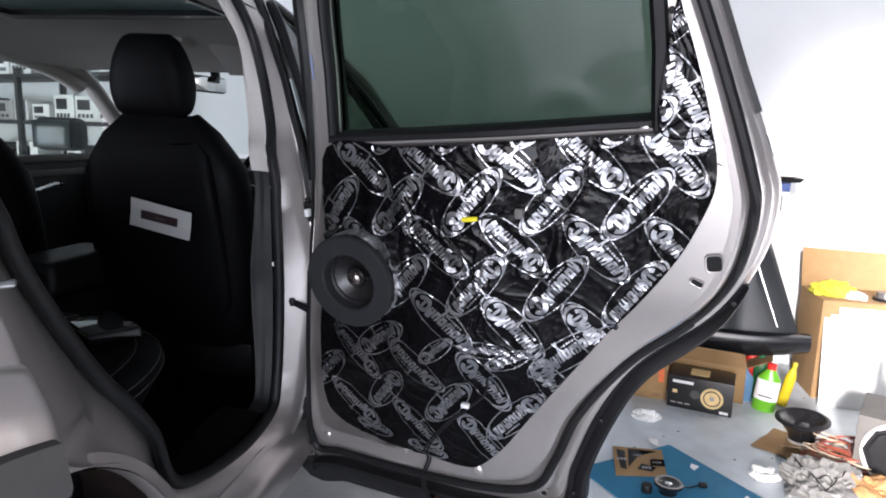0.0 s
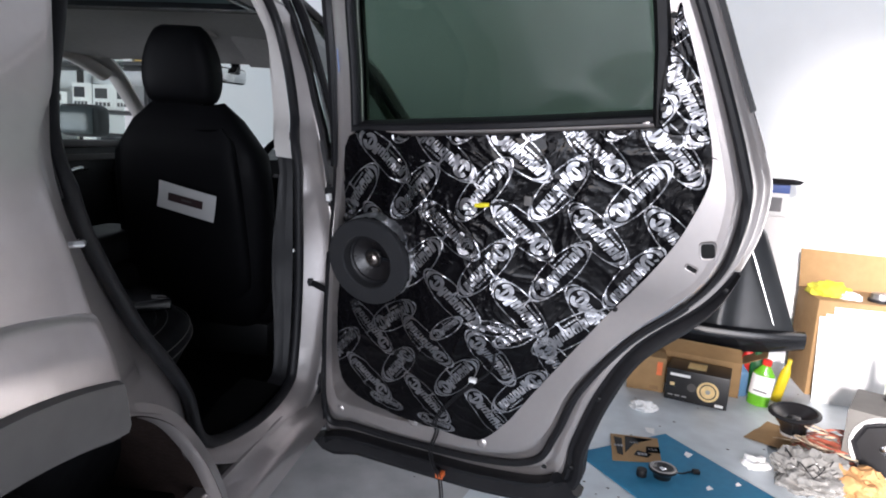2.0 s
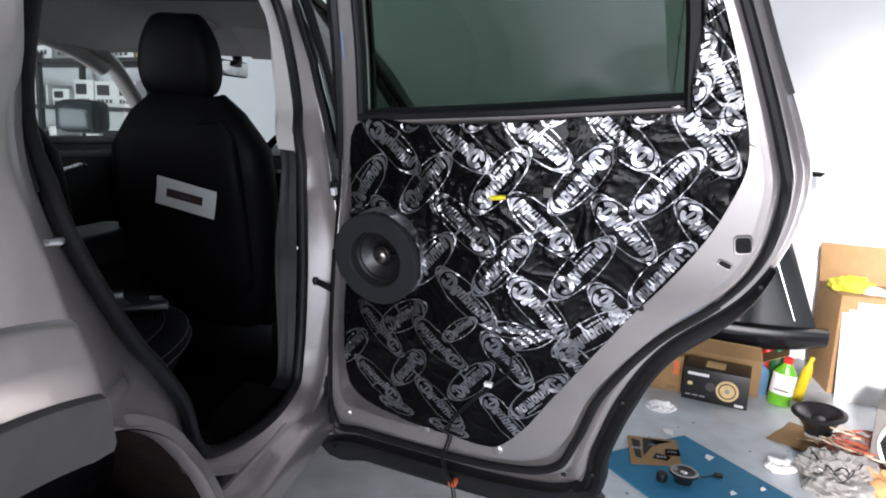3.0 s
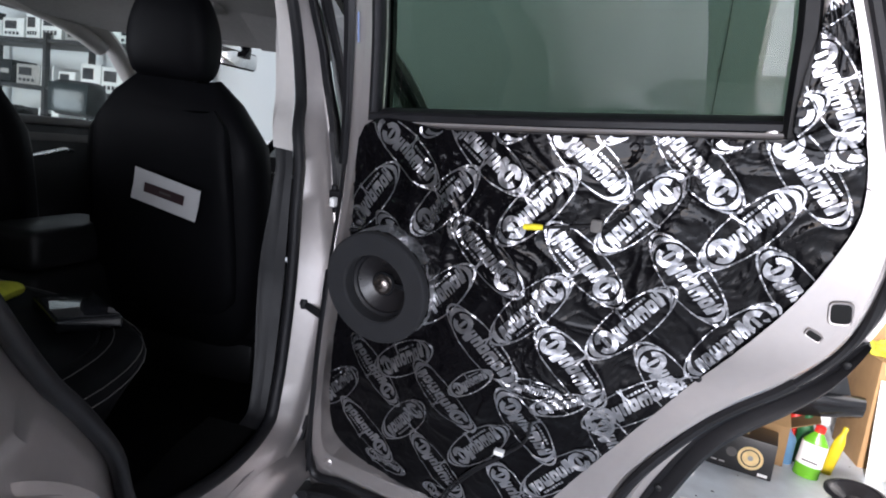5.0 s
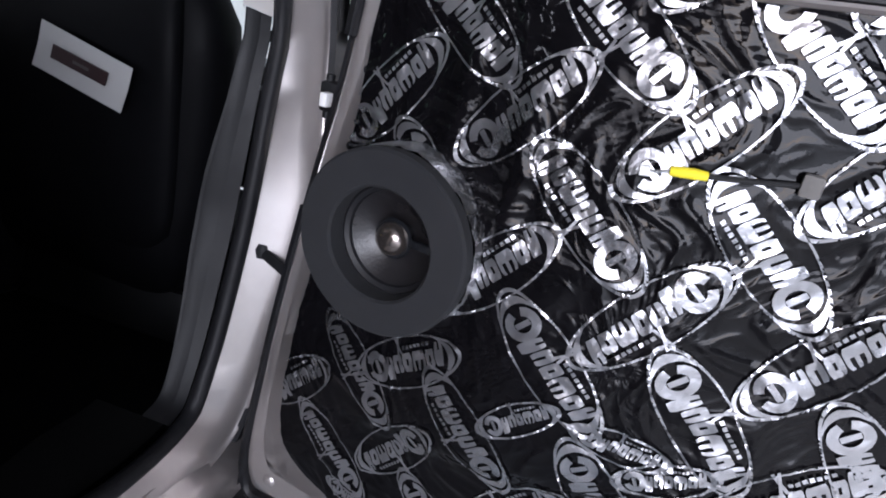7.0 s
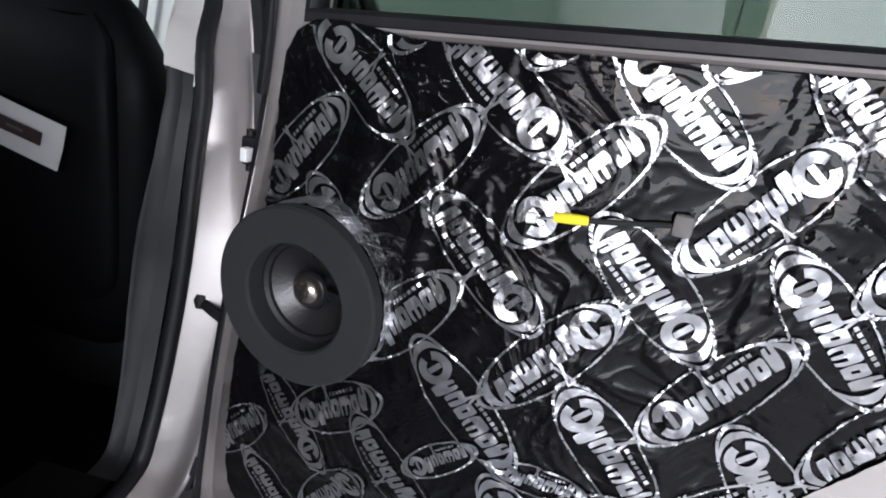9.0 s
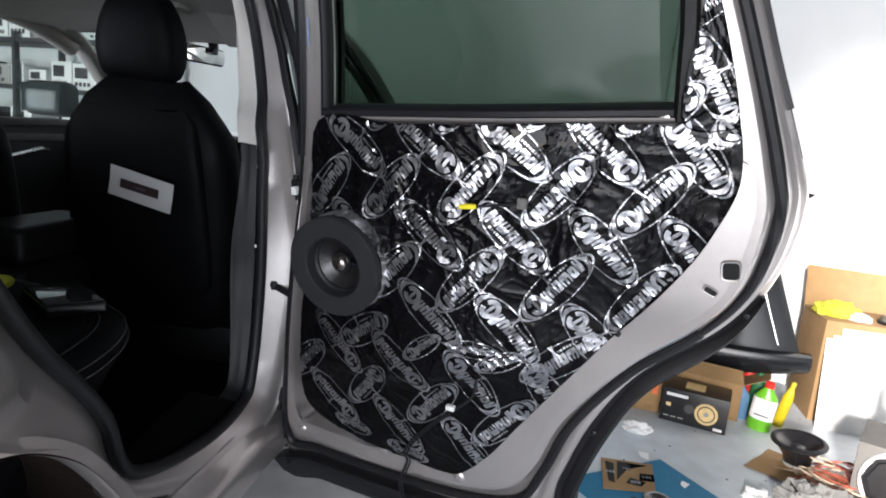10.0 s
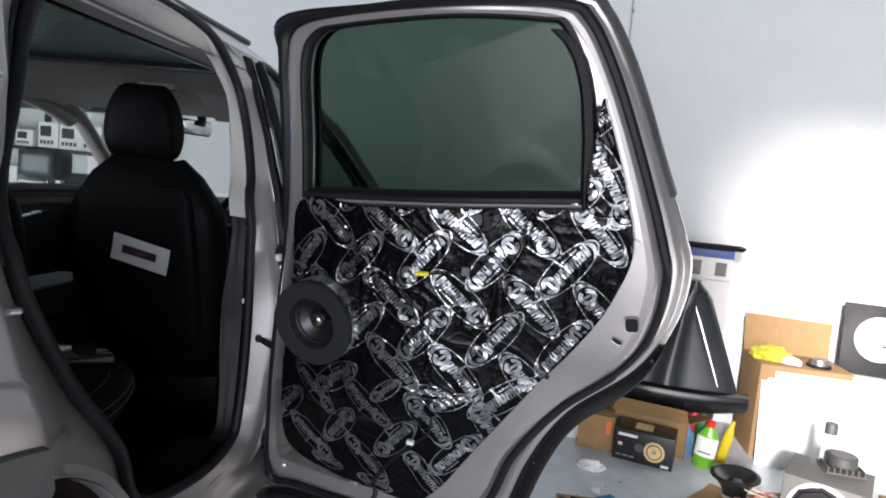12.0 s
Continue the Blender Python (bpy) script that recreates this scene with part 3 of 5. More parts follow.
# ---- the door's speaker, wires and clips ----
TRANSLUCENT = mat("black_cone_paper", (0.012, 0.011, 0.012), 0.32, 0, 0.15, 60, 0.2, 300)
FOAM = mat("charcoal_foam", (0.009, 0.0096, 0.0115), 0.9, 0, 0.12, 80, 0.5, 1200, depth=0.0008)
speaker = thing("door_speaker", DOOR @ Matrix.Translation((SPEAKER[0], -0.043, SPEAKER[1])) @ Matrix.Diagonal((0.92, 1, 0.92, 1)) @ Matrix.Rotation(radians(90), 4, "X"), "black coaxial speaker with charcoal foam ring in the door", "speaker")
bm = bmesh.new()
turned(bm, [(0.066, 0.014), (0.066, 0.052), (0.069, 0.055), (0.107, 0.055), (0.110, 0.052), (0.110, 0.038), (0.107, 0.035)], sides=64, cap=False)
part("foam_ring", bm, FOAM, speaker, "charcoal foam gasket ring")
FOILWRAP = mat("crinkled_foil_wrap", (0.8, 0.8, 0.82), 0.3, 1.0, 0.4, 60, 1.0, 70, depth=0.012)
bm = bmesh.new()
rows = []
for h in (-0.045, -0.03, -0.015, 0.0, 0.012, 0.024, 0.035):
    rows.append([Vector(((0.110 + 0.004 * noise.noise(Vector((math.cos(t) * 9, math.sin(t) * 9, h * 120)))) * math.cos(t), (0.110 + 0.004 * noise.noise(Vector((math.cos(t) * 9, math.sin(t) * 9, h * 120)))) * math.sin(t), h)) for t in (2 * math.pi * k / 90 for k in range(90))])
loft(bm, rows, True)
part("wrapped_spacer", bm, FOILWRAP, speaker, "spacer wrapped in crinkled foil sheet")
bm = bmesh.new()
turned(bm, [(0.088, 0.046), (0.072, 0.046), (0.069, 0.043)], sides=56, cap=False)
bmesh.ops.translate(bm, verts=bm.verts, vec=(0, 0, -0.018))
part("basket_rim", bm, GLOSSBLACK, speaker)
bm = bmesh.new()
turned(bm, [(0.070, 0.043), (0.068, 0.047), (0.063, 0.049), (0.058, 0.046), (0.057, 0.042)], sides=56, cap=False)
bmesh.ops.translate(bm, verts=bm.verts, vec=(0, 0, -0.018))
part("surround", bm, BLACK, speaker)
bm = bmesh.new()
turned(bm, [(0.058, 0.042), (0.045, 0.031), (0.032, 0.022), (0.020, 0.016), (0.0, 0.015)], sides=56, cap=False)
bmesh.ops.translate(bm, verts=bm.verts, vec=(0, 0, -0.018))
part("cone", bm, TRANSLUCENT, speaker)
bm = bmesh.new()
turned(bm, [(0.012, 0.014), (0.012, 0.034), (0.023, 0.036), (0.025, 0.041), (0.0225, 0.044), (0.0205, 0.0435)], sides=40, cap=False)
bmesh.ops.translate(bm, verts=bm.verts, vec=(0, 0, -0.018))
tweeter = part("tweeter", bm, GLOSSBLACK, speaker, "black tweeter housing in the middle of the cone")
bm = bmesh.new()
turned(bm, [(0.0205, 0.0255), (0.019, 0.030), (0.0155, 0.034), (0.010, 0.0368), (0.005, 0.038), (0.0, 0.0383)], sides=40)
part("dome", bm, mat("bronze_dome", (0.22, 0.19, 0.175), 0.18, 0.9, 0.05, 60, 0.03), tweeter, "shiny bronze-grey tweeter dome")
part("tweeter_bridge", boxed((0.014, -0.005, 0.014), (0.062, 0.005, 0.022), 0.002), GLOSSBLACK, speaker)

YELLOW = mat("yellow_plastic", (0.85, 0.72, 0.03), 0.4, 0, 0.05, 40, 0.05)


def on_film(u, w, lift=0.004):
    return Vector((u, -relief(u, w) - lift, w))


pull = thing("latch_cable", DOOR, "dark latch cable with yellow sleeve lying on the sheet", "cable")
part("yellow_sleeve", tube(bmesh.new(), [on_film(0.518, 1.041, 0.006), on_film(0.528, 1.0425, 0.007), on_film(0.538, 1.0435, 0.007), on_film(0.547, 1.044, 0.006)], [0.0058, 0.0066, 0.0066, 0.0055], 10, False, 0.75), YELLOW, pull, "bright yellow sleeve")
part("cable", tube(bmesh.new(), spline([on_film(0.547, 1.044, 0.006), on_film(0.575, 1.047, 0.005), on_film(0.600, 1.051, 0.005), on_film(0.620, 1.054, 0.005)], 6), 0.0026, 8), TRIM, pull)
part("wire_end", tube(bmesh.new(), [on_film(0.518, 1.041, 0.006), on_film(0.508, 1.038, 0.006), on_film(0.500, 1.037, 0.006)], 0.0014, 6), CHROME, pull)
part("ferrule", tube(bmesh.new(), [on_film(0.502, 1.037, 0.006), on_film(0.494, 1.036, 0.006)], 0.005, 10), WHITE, pull, "small white ferrule")
part("rubber_grommet", box(bmesh.new(), (0.616, -relief(0.624, 1.055) - 0.012, 1.045), (0.633, -relief(0.624, 1.055) - 0.001, 1.065), 0.004), mat("grey_felt_pad", (0.13, 0.125, 0.12), 0.9), pull, "grey cable holder")

ORANGE = mat("orange_plastic", (0.75, 0.16, 0.04), 0.45, 0, 0.1, 40, 0.1)
harness = thing("wiring_harness", DOOR, "black wiring lead with orange and white plugs hanging from the door", "cable")
lead = spline([on_film(0.560, 0.70, 0.004), on_film(0.552, 0.66, 0.006), on_film(0.520, 0.625, 0.008), on_film(0.455, 0.56, 0.008), on_film(0.395, 0.475, 0.010), Vector((0.385, -0.012, 0.42)), Vector((0.365, -0.012, 0.36)), Vector((0.366, 0.0, 0.30)), Vector((0.366, 0.03, 0.24)), Vector((0.36, 0.05, 0.16)), Vector((0.355, 0.055, 0.08))], 6)
part("lead", tube(bmesh.new(), lead, 0.0028, 8), BLACK, harness)
part("lead", tube(bmesh.new(), [p + Vector((0.008, -0.001, 0.002)) for p in lead[14:]], 0.002, 8), BLACK, harness)
part("white_plug", boxed((0.501, -relief(0.51, 0.627) - 0.017, 0.622), (0.519, -relief(0.51, 0.627) - 0.006, 0.632), 0.002), WHITE, harness, "small white connector")
part("orange_plug", boxed((0.358, 0.028, 0.236), (0.378, 0.05, 0.25), 0.002), ORANGE, harness, "small orange connector")
part("black_plug", boxed((0.352, 0.03, 0.252), (0.37, 0.05, 0.262), 0.002), TRIM, harness)

# ---- the car: body ----
CAR = pose(0, 0, 0, 0, 0, 16.5)
car = thing("suv", CAR, "champagne silver car parked with its rear doorway open", "car")
SIDE = [(0.28, -0.03), (0.45, 0.0), (0.62, 0.035), (0.72, 0.057), (0.80, 0.062), (0.85, 0.055), (0.893, 0.041), (0.899, 0.038), (0.904, 0.031), (0.925, 0.0265), (1.0, 0.013), (1.08, 0.0), (1.16, -0.02), (1.3, -0.065), (1.45, -0.14), (1.56, -0.23), (1.62, -0.33), (1.66, -0.52)]


def side_x(z):
    return float(np.interp(z, [a for a, b in SIDE], [b for a, b in SIDE]))


# the doorway: the seal's line and the cut in the outer skin, from the front of the sill up the pillar, over and down behind
SEAL = [(-0.115, 0.462), (-0.068, 0.53), (-0.048, 0.75), (-0.052, 1.07), (0.0, 1.19), (0.028, 1.33), (0.010, 1.445), (-0.10, 1.54), (-0.36, 1.56), (-0.60, 1.53), (-0.74, 1.43), (-0.82, 1.28), (-0.888, 1.13), (-0.872, 1.02), (-0.805, 0.90), (-0.735, 0.80), (-0.67, 0.73), (-0.60, 0.64), (-0.53, 0.51), (-0.30, 0.452)]
CUT = [(-0.03, 0.40), (-0.010, 0.53), (0.0, 0.75), (0.004, 1.06), (0.018, 1.21), (0.060, 1.37), (0.105, 1.46), (0.06, 1.575), (-0.36, 1.625), (-0.66, 1.60), (-0.80, 1.50), (-0.887, 1.31), (-0.938, 1.19), (-0.998, 1.09), (-0.972, 0.94), (-0.955, 0.81), (-0.85, 0.722), (-0.715, 0.648), (-0.60, 0.50), (-0.30, 0.375)]
seal_line, cut_line = spline(SEAL, 7, True), spline(CUT, 7, True)


def seal_x(z):
    return -0.08 - 0.25 * max(0.0, z - 1.05)


def doorway(f, x, first=0, last=20):
    """A line part way from the seal (0) to the cut (1); x: 0 at the seal's depth, 1 at the skin."""
    out = []
    n = len(seal_line)
    for i in range(first * 7, last * 7 + (0 if (first, last) == (0, 20) else 1)):
        p = seal_line[i % n] * (1 - f) + cut_line[i % n] * f
        a, b = seal_x(p[1]), side_x(p[1]) - 0.012
        b -= 0.055 * min(1, max(0, (0.80 - p[1]) / 0.06)) * min(1, max(0, (-0.26 - p[0]) / 0.30))
        out.append(Vector((a + (b - a) * x, p[0], p[1])))
    return out


bm = bmesh.new()
loft(bm, [doorway(f, x) for f, x in ((0.03, 0.06), (0.08, 0.07), (0.11, 0.10), (0.2, 0.13), (0.5, 0.60), (0.9, 0.84), (0.965, 0.88), (0.99, 0.93), (1.0, 0.97), (1.02, 1.0))], True)
part("doorway_frame", bm, SILVER, car)
part("doorway_seal", tube(bmesh.new(), [p + Vector((0.012, 0, 0)) for p in doorway(0.01, 0.05)], 0.013, 10, True), BLACK, car, "black rubber doorway seal")
part("edge_seal", tube(bmesh.new(), doorway(0.27, 0.22, 8, 13), 0.008, 8), BLACK, car)

part("rear_edge_seal", loft(bmesh.new(), [doorway(f, x, 8, 13) for f, x in ((0.04, 0.03), (0.2, 0.2), (0.4, 0.36), (0.62, 0.46), (0.85, 0.70), (0.93, 0.86))]), BLACK, car, "black rubber along the rear edge of the doorway")

# trim inside the pillar: pale above, black below
def broad(f, x, first, last):
    """A line of the trim, broader up the centre pillar than along the roof."""
    out = []
    for k, (p, q) in enumerate(zip(doorway(f, x, first, last), doorway(1.45 * f, 1.2 * x, first, last))):
        out.append(q.lerp(p, min(1, max(0, (k - 14) / 12))))
    return out


part("pillar_trim", loft(bmesh.new(), [broad(f, x, 3, 11) for f, x in ((0.04, 0.0), (-0.03, -0.06), (-0.18, -0.2), (-0.27, -0.36))] + [doorway(0.1, -0.6, 3, 11)]), PILLAR_TRIM, car, "pale grey pillar and roof edge trim")
n0 = doorway(-0.28, -0.34, 5, 11)
inner = [p.lerp(Vector((min(p.x, -0.222), p.y, min(p.z, 1.489))), min(1, max(0, (i - 3) / 12))) for i, p in enumerate(n0)]
part("roof_side_trim", loft(bmesh.new(), [n0, [p.lerp(q, 0.5) + Vector((0, 0, 0.004)) for p, q in zip(n0, inner)], inner]), PILLAR_TRIM, car)
part("lower_pillar_trim", loft(bmesh.new(), [doorway(f, x, 0, 3) for f, x in ((-0.04, -0.1), (-0.10, -0.16), (-0.24, -0.24), (-0.30, -0.36), (0.1, -0.45))]), TRIM, car, "black lower pillar trim")
part("pillar_inner_cover", loft(bmesh.new(), [doorway(f, x, 0, 3) for f, x in ((0.02, 0.0), (-0.14, -0.2), (-0.32, -0.4))]), TRIM, car)
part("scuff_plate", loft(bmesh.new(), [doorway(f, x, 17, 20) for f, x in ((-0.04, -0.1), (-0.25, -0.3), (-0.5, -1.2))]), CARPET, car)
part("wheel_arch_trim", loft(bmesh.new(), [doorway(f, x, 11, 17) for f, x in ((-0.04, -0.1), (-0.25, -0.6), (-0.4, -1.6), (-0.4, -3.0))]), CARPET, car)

# quarter panel over the rear wheel: its lower edge is the arch
edge = spline([CUT[i] for i in (15, 14, 13, 12, 11, 10)], 6)
eys, ezs = [e[0] for e in edge], [e[1] for e in edge]


def arch_z(y):
    return max(0.32, 0.845 - 0.68 * (y + 1.17) ** 2)


rows = []
for z in sorted({round(z, 3) for z in list(np.linspace(0.81, 1.51, 30)) + [a for a, b in SIDE if 0.81 < a < 1.51]}):
    y0 = float(np.interp(z, ezs, eys))
    row = []
    for c in range(27):
        q = (c / 26) ** 1.4
        y = y0 + (-2.55 - y0) * q
        low = arch_z(y)
        row.append(Vector((side_x(z) - (0.012 if c == 0 else 0.0) - 0.10 * max(0, q - 0.5) ** 2, y, low + (z - 0.81) / 0.70 * (1.51 - low))))
    row.insert(1, Vector((side_x(z) - 0.0015, y0 - 0.0035, row[0].z)))
    row.insert(2, Vector((side_x(z), y0 - 0.009, row[0].z)))
    rows.append(row)
rows = [[Vector((p.x - 0.03, p.y, p.z)) for p in rows[0]]] + rows
part("quarter_panel", loft(bmesh.new(), rows), SILVER, car)
lip = []
for k in range(40):
    y = -0.972 - 1.35 * (k / 39) ** 1.3
    lip.append([Vector((side_x(0.82) + x, y + (0.25 * (0.012 - h) if k == 0 else 0.0), arch_z(y) + h)) for x, h in ((-0.02, 0.006), (0.004, 0.008), (0.011, 0.004), (0.012, -0.006), (0.008, -0.058), (0.002, -0.071), (-0.012, -0.075), (-0.05, -0.072))])
part("wheel_arch_cladding", loft(bmesh.new(), lip, True, True), CLAD, car, "dark grey plastic wheel arch cladding")
ARCH = [(-0.49, 0.28), (-0.545, 0.402), (-0.597, 0.496), (-0.652, 0.572), (-0.715, 0.642), (-0.788, 0.692), (-0.85, 0.716), (-0.95, 0.74), (-1.12, 0.752), (-1.32, 0.73), (-1.52, 0.64), (-1.66, 0.47), (-1.72, 0.28)]
arch_line = spline(ARCH, 5)
bm = bmesh.new()
loft(bm, [[Vector((x, -1.1 + (p[0] + 1.1) * k, 0.3 + (p[1] - 0.3) * k)) for p in arch_line] for x, k in ((-0.018, 0.985), (-0.03, 1.0), (-0.06, 1.01), (-0.3, 1.0), (-0.42, 0.85))])
part("wheel_arch_liner", bm, mat("dusty_brown_liner", (0.016, 0.0105, 0.009), 0.9, 0, 0.35, 20, 0.6, 120, spec=0.1, depth=0.004), car, "black fibre wheel arch liner")
part("arch_flange", loft(bmesh.new(), [[Vector((x, -1.1 + (p[0] + 1.1) * k, 0.3 + (p[1] - 0.3) * k)) for p in arch_line[:34]] for x, k in ((-0.05, 0.982), (-0.026, 0.982), (-0.020, 0.99), (-0.024, 1.03))]), SILVER, car)
wheel = part("wheel", tube(bmesh.new(), [Vector((-0.13 + 0.0 * k, -1.14 + 0.245 * math.cos(t), 0.345 + 0.245 * math.sin(t))) for k, t in ((k, 2 * math.pi * k / 48) for k in range(48))], 0.10, 14, True, 1.0), BLACK, car, "black rubber tyre")
bm = bmesh.new()
turned(bm, [(0.21, -0.06), (0.215, 0.06), (0.19, 0.05), (0.06, 0.03), (0.0, 0.035)], Matrix.Translation((-0.11, -1.14, 0.345)) @ Matrix.Rotation(radians(90), 4, "Y"), 40)
part("rim", bm, CHROME, wheel, "alloy wheel rim")
# rear side window and its bright strip
bm = bmesh.new()
rows = [[Vector((side_x(z) + 0.004, y, z)) for y in np.linspace(y0, -2.1, 8)] for z, y0 in ((1.300, -0.917), (1.36, -0.885), (1.44, -0.845), (1.50, -0.80))]
part("rear_side_window", loft(bm, rows), GLOSSBLACK, car, "dark rear side window")
part("bright_strip", tube(bmesh.new(), [Vector((side_x(1.297) + 0.005, y, 1.297)) for y in np.linspace(-0.918, -2.1, 8)], 0.005, 8), CHROME, car, "chrome strip under the side window")

# black strips fill the gap: its rubber, and its dark painted in
part("gap_strip", loft(bmesh.new(), [[Vector((side_x(z) + x, y, z)) for x, y in ((-0.016, -0.006), (-0.007, -0.002), (-0.007, 0.052), (-0.03, 0.066))] for z in np.linspace(0.40, 1.12, 12)]), BLACK, car, "black strip for the seal and the dark of the door gap")


def pillar_y(z, wide):
    """The strip between the rear doorway and the front window: it leans forward as it rises."""
    return float(np.interp(z, (1.08, 1.22, 1.30, 1.38, 1.46, 1.54), (0.066, 0.066, 0.078, 0.108, 0.158, 0.255) if wide else (0.0, 0.012, 0.030, 0.062, 0.105, 0.19)))


part("upper_gap_strip", loft(bmesh.new(), [[Vector((side_x(z) + x, pillar_y(z, w) + d, z)) for x, w, d in ((-0.016, False, -0.003), (-0.006, False, 0.003), (-0.004, True, -0.02), (-0.02, True, 0.004))] for z in np.linspace(1.08, 1.54, 14)]), BLACK, car)
part("pillar_gap_strip", boxed((-0.10, 0.045, 0.37), (-0.07, 0.12, 1.12), 0.006), BLACK, car)

# sill, floor, front door beside the pillar
bm = bmesh.new()
loft(bm, [[Vector((x, y, z)) for x, z in ((-0.088, 0.40), (-0.086, 0.414), (-0.078, 0.416), (-0.060, 0.411), (-0.054, 0.415), (-0.046, 0.412), (-0.041, 0.399), (-0.02, 0.383), (-0.004, 0.366), (0.0, 0.352), (0.0, 0.30), (-0.06, 0.24), (-0.3, 0.24))] for y in (-0.66, -0.4, -0.2, 0.0, 0.6, 1.2)])
part("sill", bm, SILVER, car)
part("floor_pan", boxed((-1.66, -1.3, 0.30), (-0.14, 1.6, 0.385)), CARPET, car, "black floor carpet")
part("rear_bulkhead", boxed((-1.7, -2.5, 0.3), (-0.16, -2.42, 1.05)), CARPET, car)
fdoor = part("front_door", loft(bmesh.new(), [[Vector((side_x(z), y, z)) for y in (0.062, 0.3, 0.6, 0.9, 1.18)] for z in (0.36, 0.5, 0.62, 0.72, 0.8, 0.87, 0.91, 1.0, 1.08, 1.1)]), SILVER, car, "closed silver front door")
part("pillar_applique", loft(bmesh.new(), [[Vector((side_x(z) + 0.004, pillar_y(z, w) + d, z)) for w, d in ((False, 0.022), (True, 0.012))] for z in np.linspace(1.07, 1.53, 10)]), GLOSSBLACK, fdoor, "gloss black pillar strip")
part("window_surround", tube(bmesh.new(), spline([(side_x(1.1) + 0.004, 0.085, 1.10), (side_x(1.3), 0.10, 1.30), (side_x(1.45), 0.165, 1.46), (side_x(1.52), 0.25, 1.525), (side_x(1.52), 0.38, 1.515), (side_x(1.42) + 0.01, 0.55, 1.42), (side_x(1.25) + 0.01, 0.9, 1.24), (side_x(1.1) + 0.01, 1.12, 1.10), (side_x(1.1), 0.6, 1.09), (side_x(1.1) + 0.004, 0.085, 1.10)], 6), 0.014, 8), BLACK, fdoor)
fw = part("front_window", loft(bmesh.new(), [[Vector((side_x(z) - 0.01, y, z)) for y in np.linspace(a, b, 6)] for z, a, b in ((1.10, 0.066, 1.10), (1.2, 0.066, 0.95), (1.3, 0.082, 0.78), (1.4, 0.118, 0.58), (1.5, 0.20, 0.40))]), TINT, fdoor, "tinted front window glass")
fw.visible_shadow = False
XC = -0.79


def mirrored(p):
    return Vector((2 * XC - p.x, p.y, p.z))


# roof and pillars
rows = []
for y, lift in ((-2.5, -0.1), (-2.2, -0.03), (-1.6, 0.0), (-0.8, 0.01), (-0.2, 0.01), (0.3, 0.005), (0.6, -0.015), (0.85, -0.06), (1.04, -0.12)):
    half = [Vector((side_x(z), y, z + lift)) for z in (1.54, 1.58, 1.61, 1.635, 1.655)] + [Vector((-0.62, y, 1.672 + lift)), Vector((XC, y, 1.68 + lift))]
    rows.append(half + [mirrored(p) for p in half[-2::-1]])
n = len(rows[0])
bm = bmesh.new()
loft(bm, rows)
sr = [f for f in bm.faces if -1.15 < f.calc_center_median().y < 0.3 and -1.2 < f.calc_center_median().x < -0.42]
bmesh.ops.delete(bm, geom=sr, context="FACES")
part("roof", bm, SILVER, car)
part("roof_rail", tube(bmesh.new(), [Vector((side_x(1.63) - 0.02, y, 1.66)) for y in (-2.0, -1.0, -0.2, 0.3, 0.6)], 0.012, 8), GLOSSBLACK, car)
for flip in (False, True):
    path = spline([(-0.27, 0.62, 1.50), (-0.23, 0.85, 1.44), (-0.19, 1.05, 1.37), (-0.13, 1.30, 1.22), (-0.07, 1.55, 1.06)], 6)
    path = [mirrored(Vector(p)) if flip else Vector(p) for p in path]
    part("a_pillar", tube(bmesh.new(), path, 0.045, 10, False, 0.6), PILLAR_TRIM, car, "grey windscreen pillar")
    if not flip:
        part("a_pillar_skin", tube(bmesh.new(), [p + Vector((0.03, 0.015, 0.01)) for p in path], 0.042, 10, False, 0.6), SILVER, car)
rows = []
for y, z in ((0.93, 1.415), (1.10, 1.345), (1.36, 1.20), (1.62, 1.05)):
    rows.append([Vector((x, y + 0.10 * (1 - ((x - XC) / 0.62) ** 2), z)) for x in np.linspace(XC - 0.62, XC + 0.62, 13)])
part("windscreen_header", tube(bmesh.new(), [p + Vector((0, -0.01, 0.012)) for p in rows[0]], 0.03, 8, False, 0.6), HEADLINER, car)
ws = part("windscreen", loft(bmesh.new(), rows), CLEAR, car, "clear windscreen")
ws.visible_shadow = False

# headliner with the sunroof
SX0, SX1, SY0, SY1 = -1.16, -0.36, -0.9, 0.42
xs = [-1.47, -1.40, -1.30, -1.22, SX0, -0.95, XC, -0.62, SX1, -0.32, -0.28, -0.22, -0.18]
ys = [-2.3, -1.6, SY0, -0.6, -0.2, SY1, 0.5, 0.6, 0.7, 0.8, 0.88, 0.96]


def lining(x, y):
    return max(1.525 - (0.085 if x < XC else 0.04) * (abs(x - XC) / 0.62) ** 3 - 0.105 * max(0, (y - 0.45) / 0.5) ** 1.7, 1.405)


bm = bmesh.new()
vs = {(i, j): bm.verts.new((x, y, lining(x, y))) for i, x in enumerate(xs) for j, y in enumerate(ys)}
for i in range(len(xs) - 1):
    for j in range(len(ys) - 1):
        if not (SX0 <= xs[i] < SX1 and SY0 <= ys[j] < SY1):
            bm.faces.new((vs[i, j], vs[i + 1, j], vs[i + 1, j + 1], vs[i, j + 1]))
part("headliner", bm, HEADLINER, car, "warm grey cloth headliner")
bm = bmesh.new()
outline = [Vector((p[0], p[1], 0)) for p in even([(SX0, SY0), (SX1, SY0), (SX1, SY1), (SX0, SY1)], 80)]
mid = Vector(((SX0 + SX1) / 2, (SY0 + SY1) / 2, 0))
loft(bm, [[mid + (p - mid) * s + Vector((0, 0, z)) for p in outline] for s, z in ((1.01, 1.517), (0.985, 1.510), (0.90, 1.512), (0.90, 1.530))], True)
part("sunroof_frame", bm, GLOSSBLACK, car, "black sunroof frame")
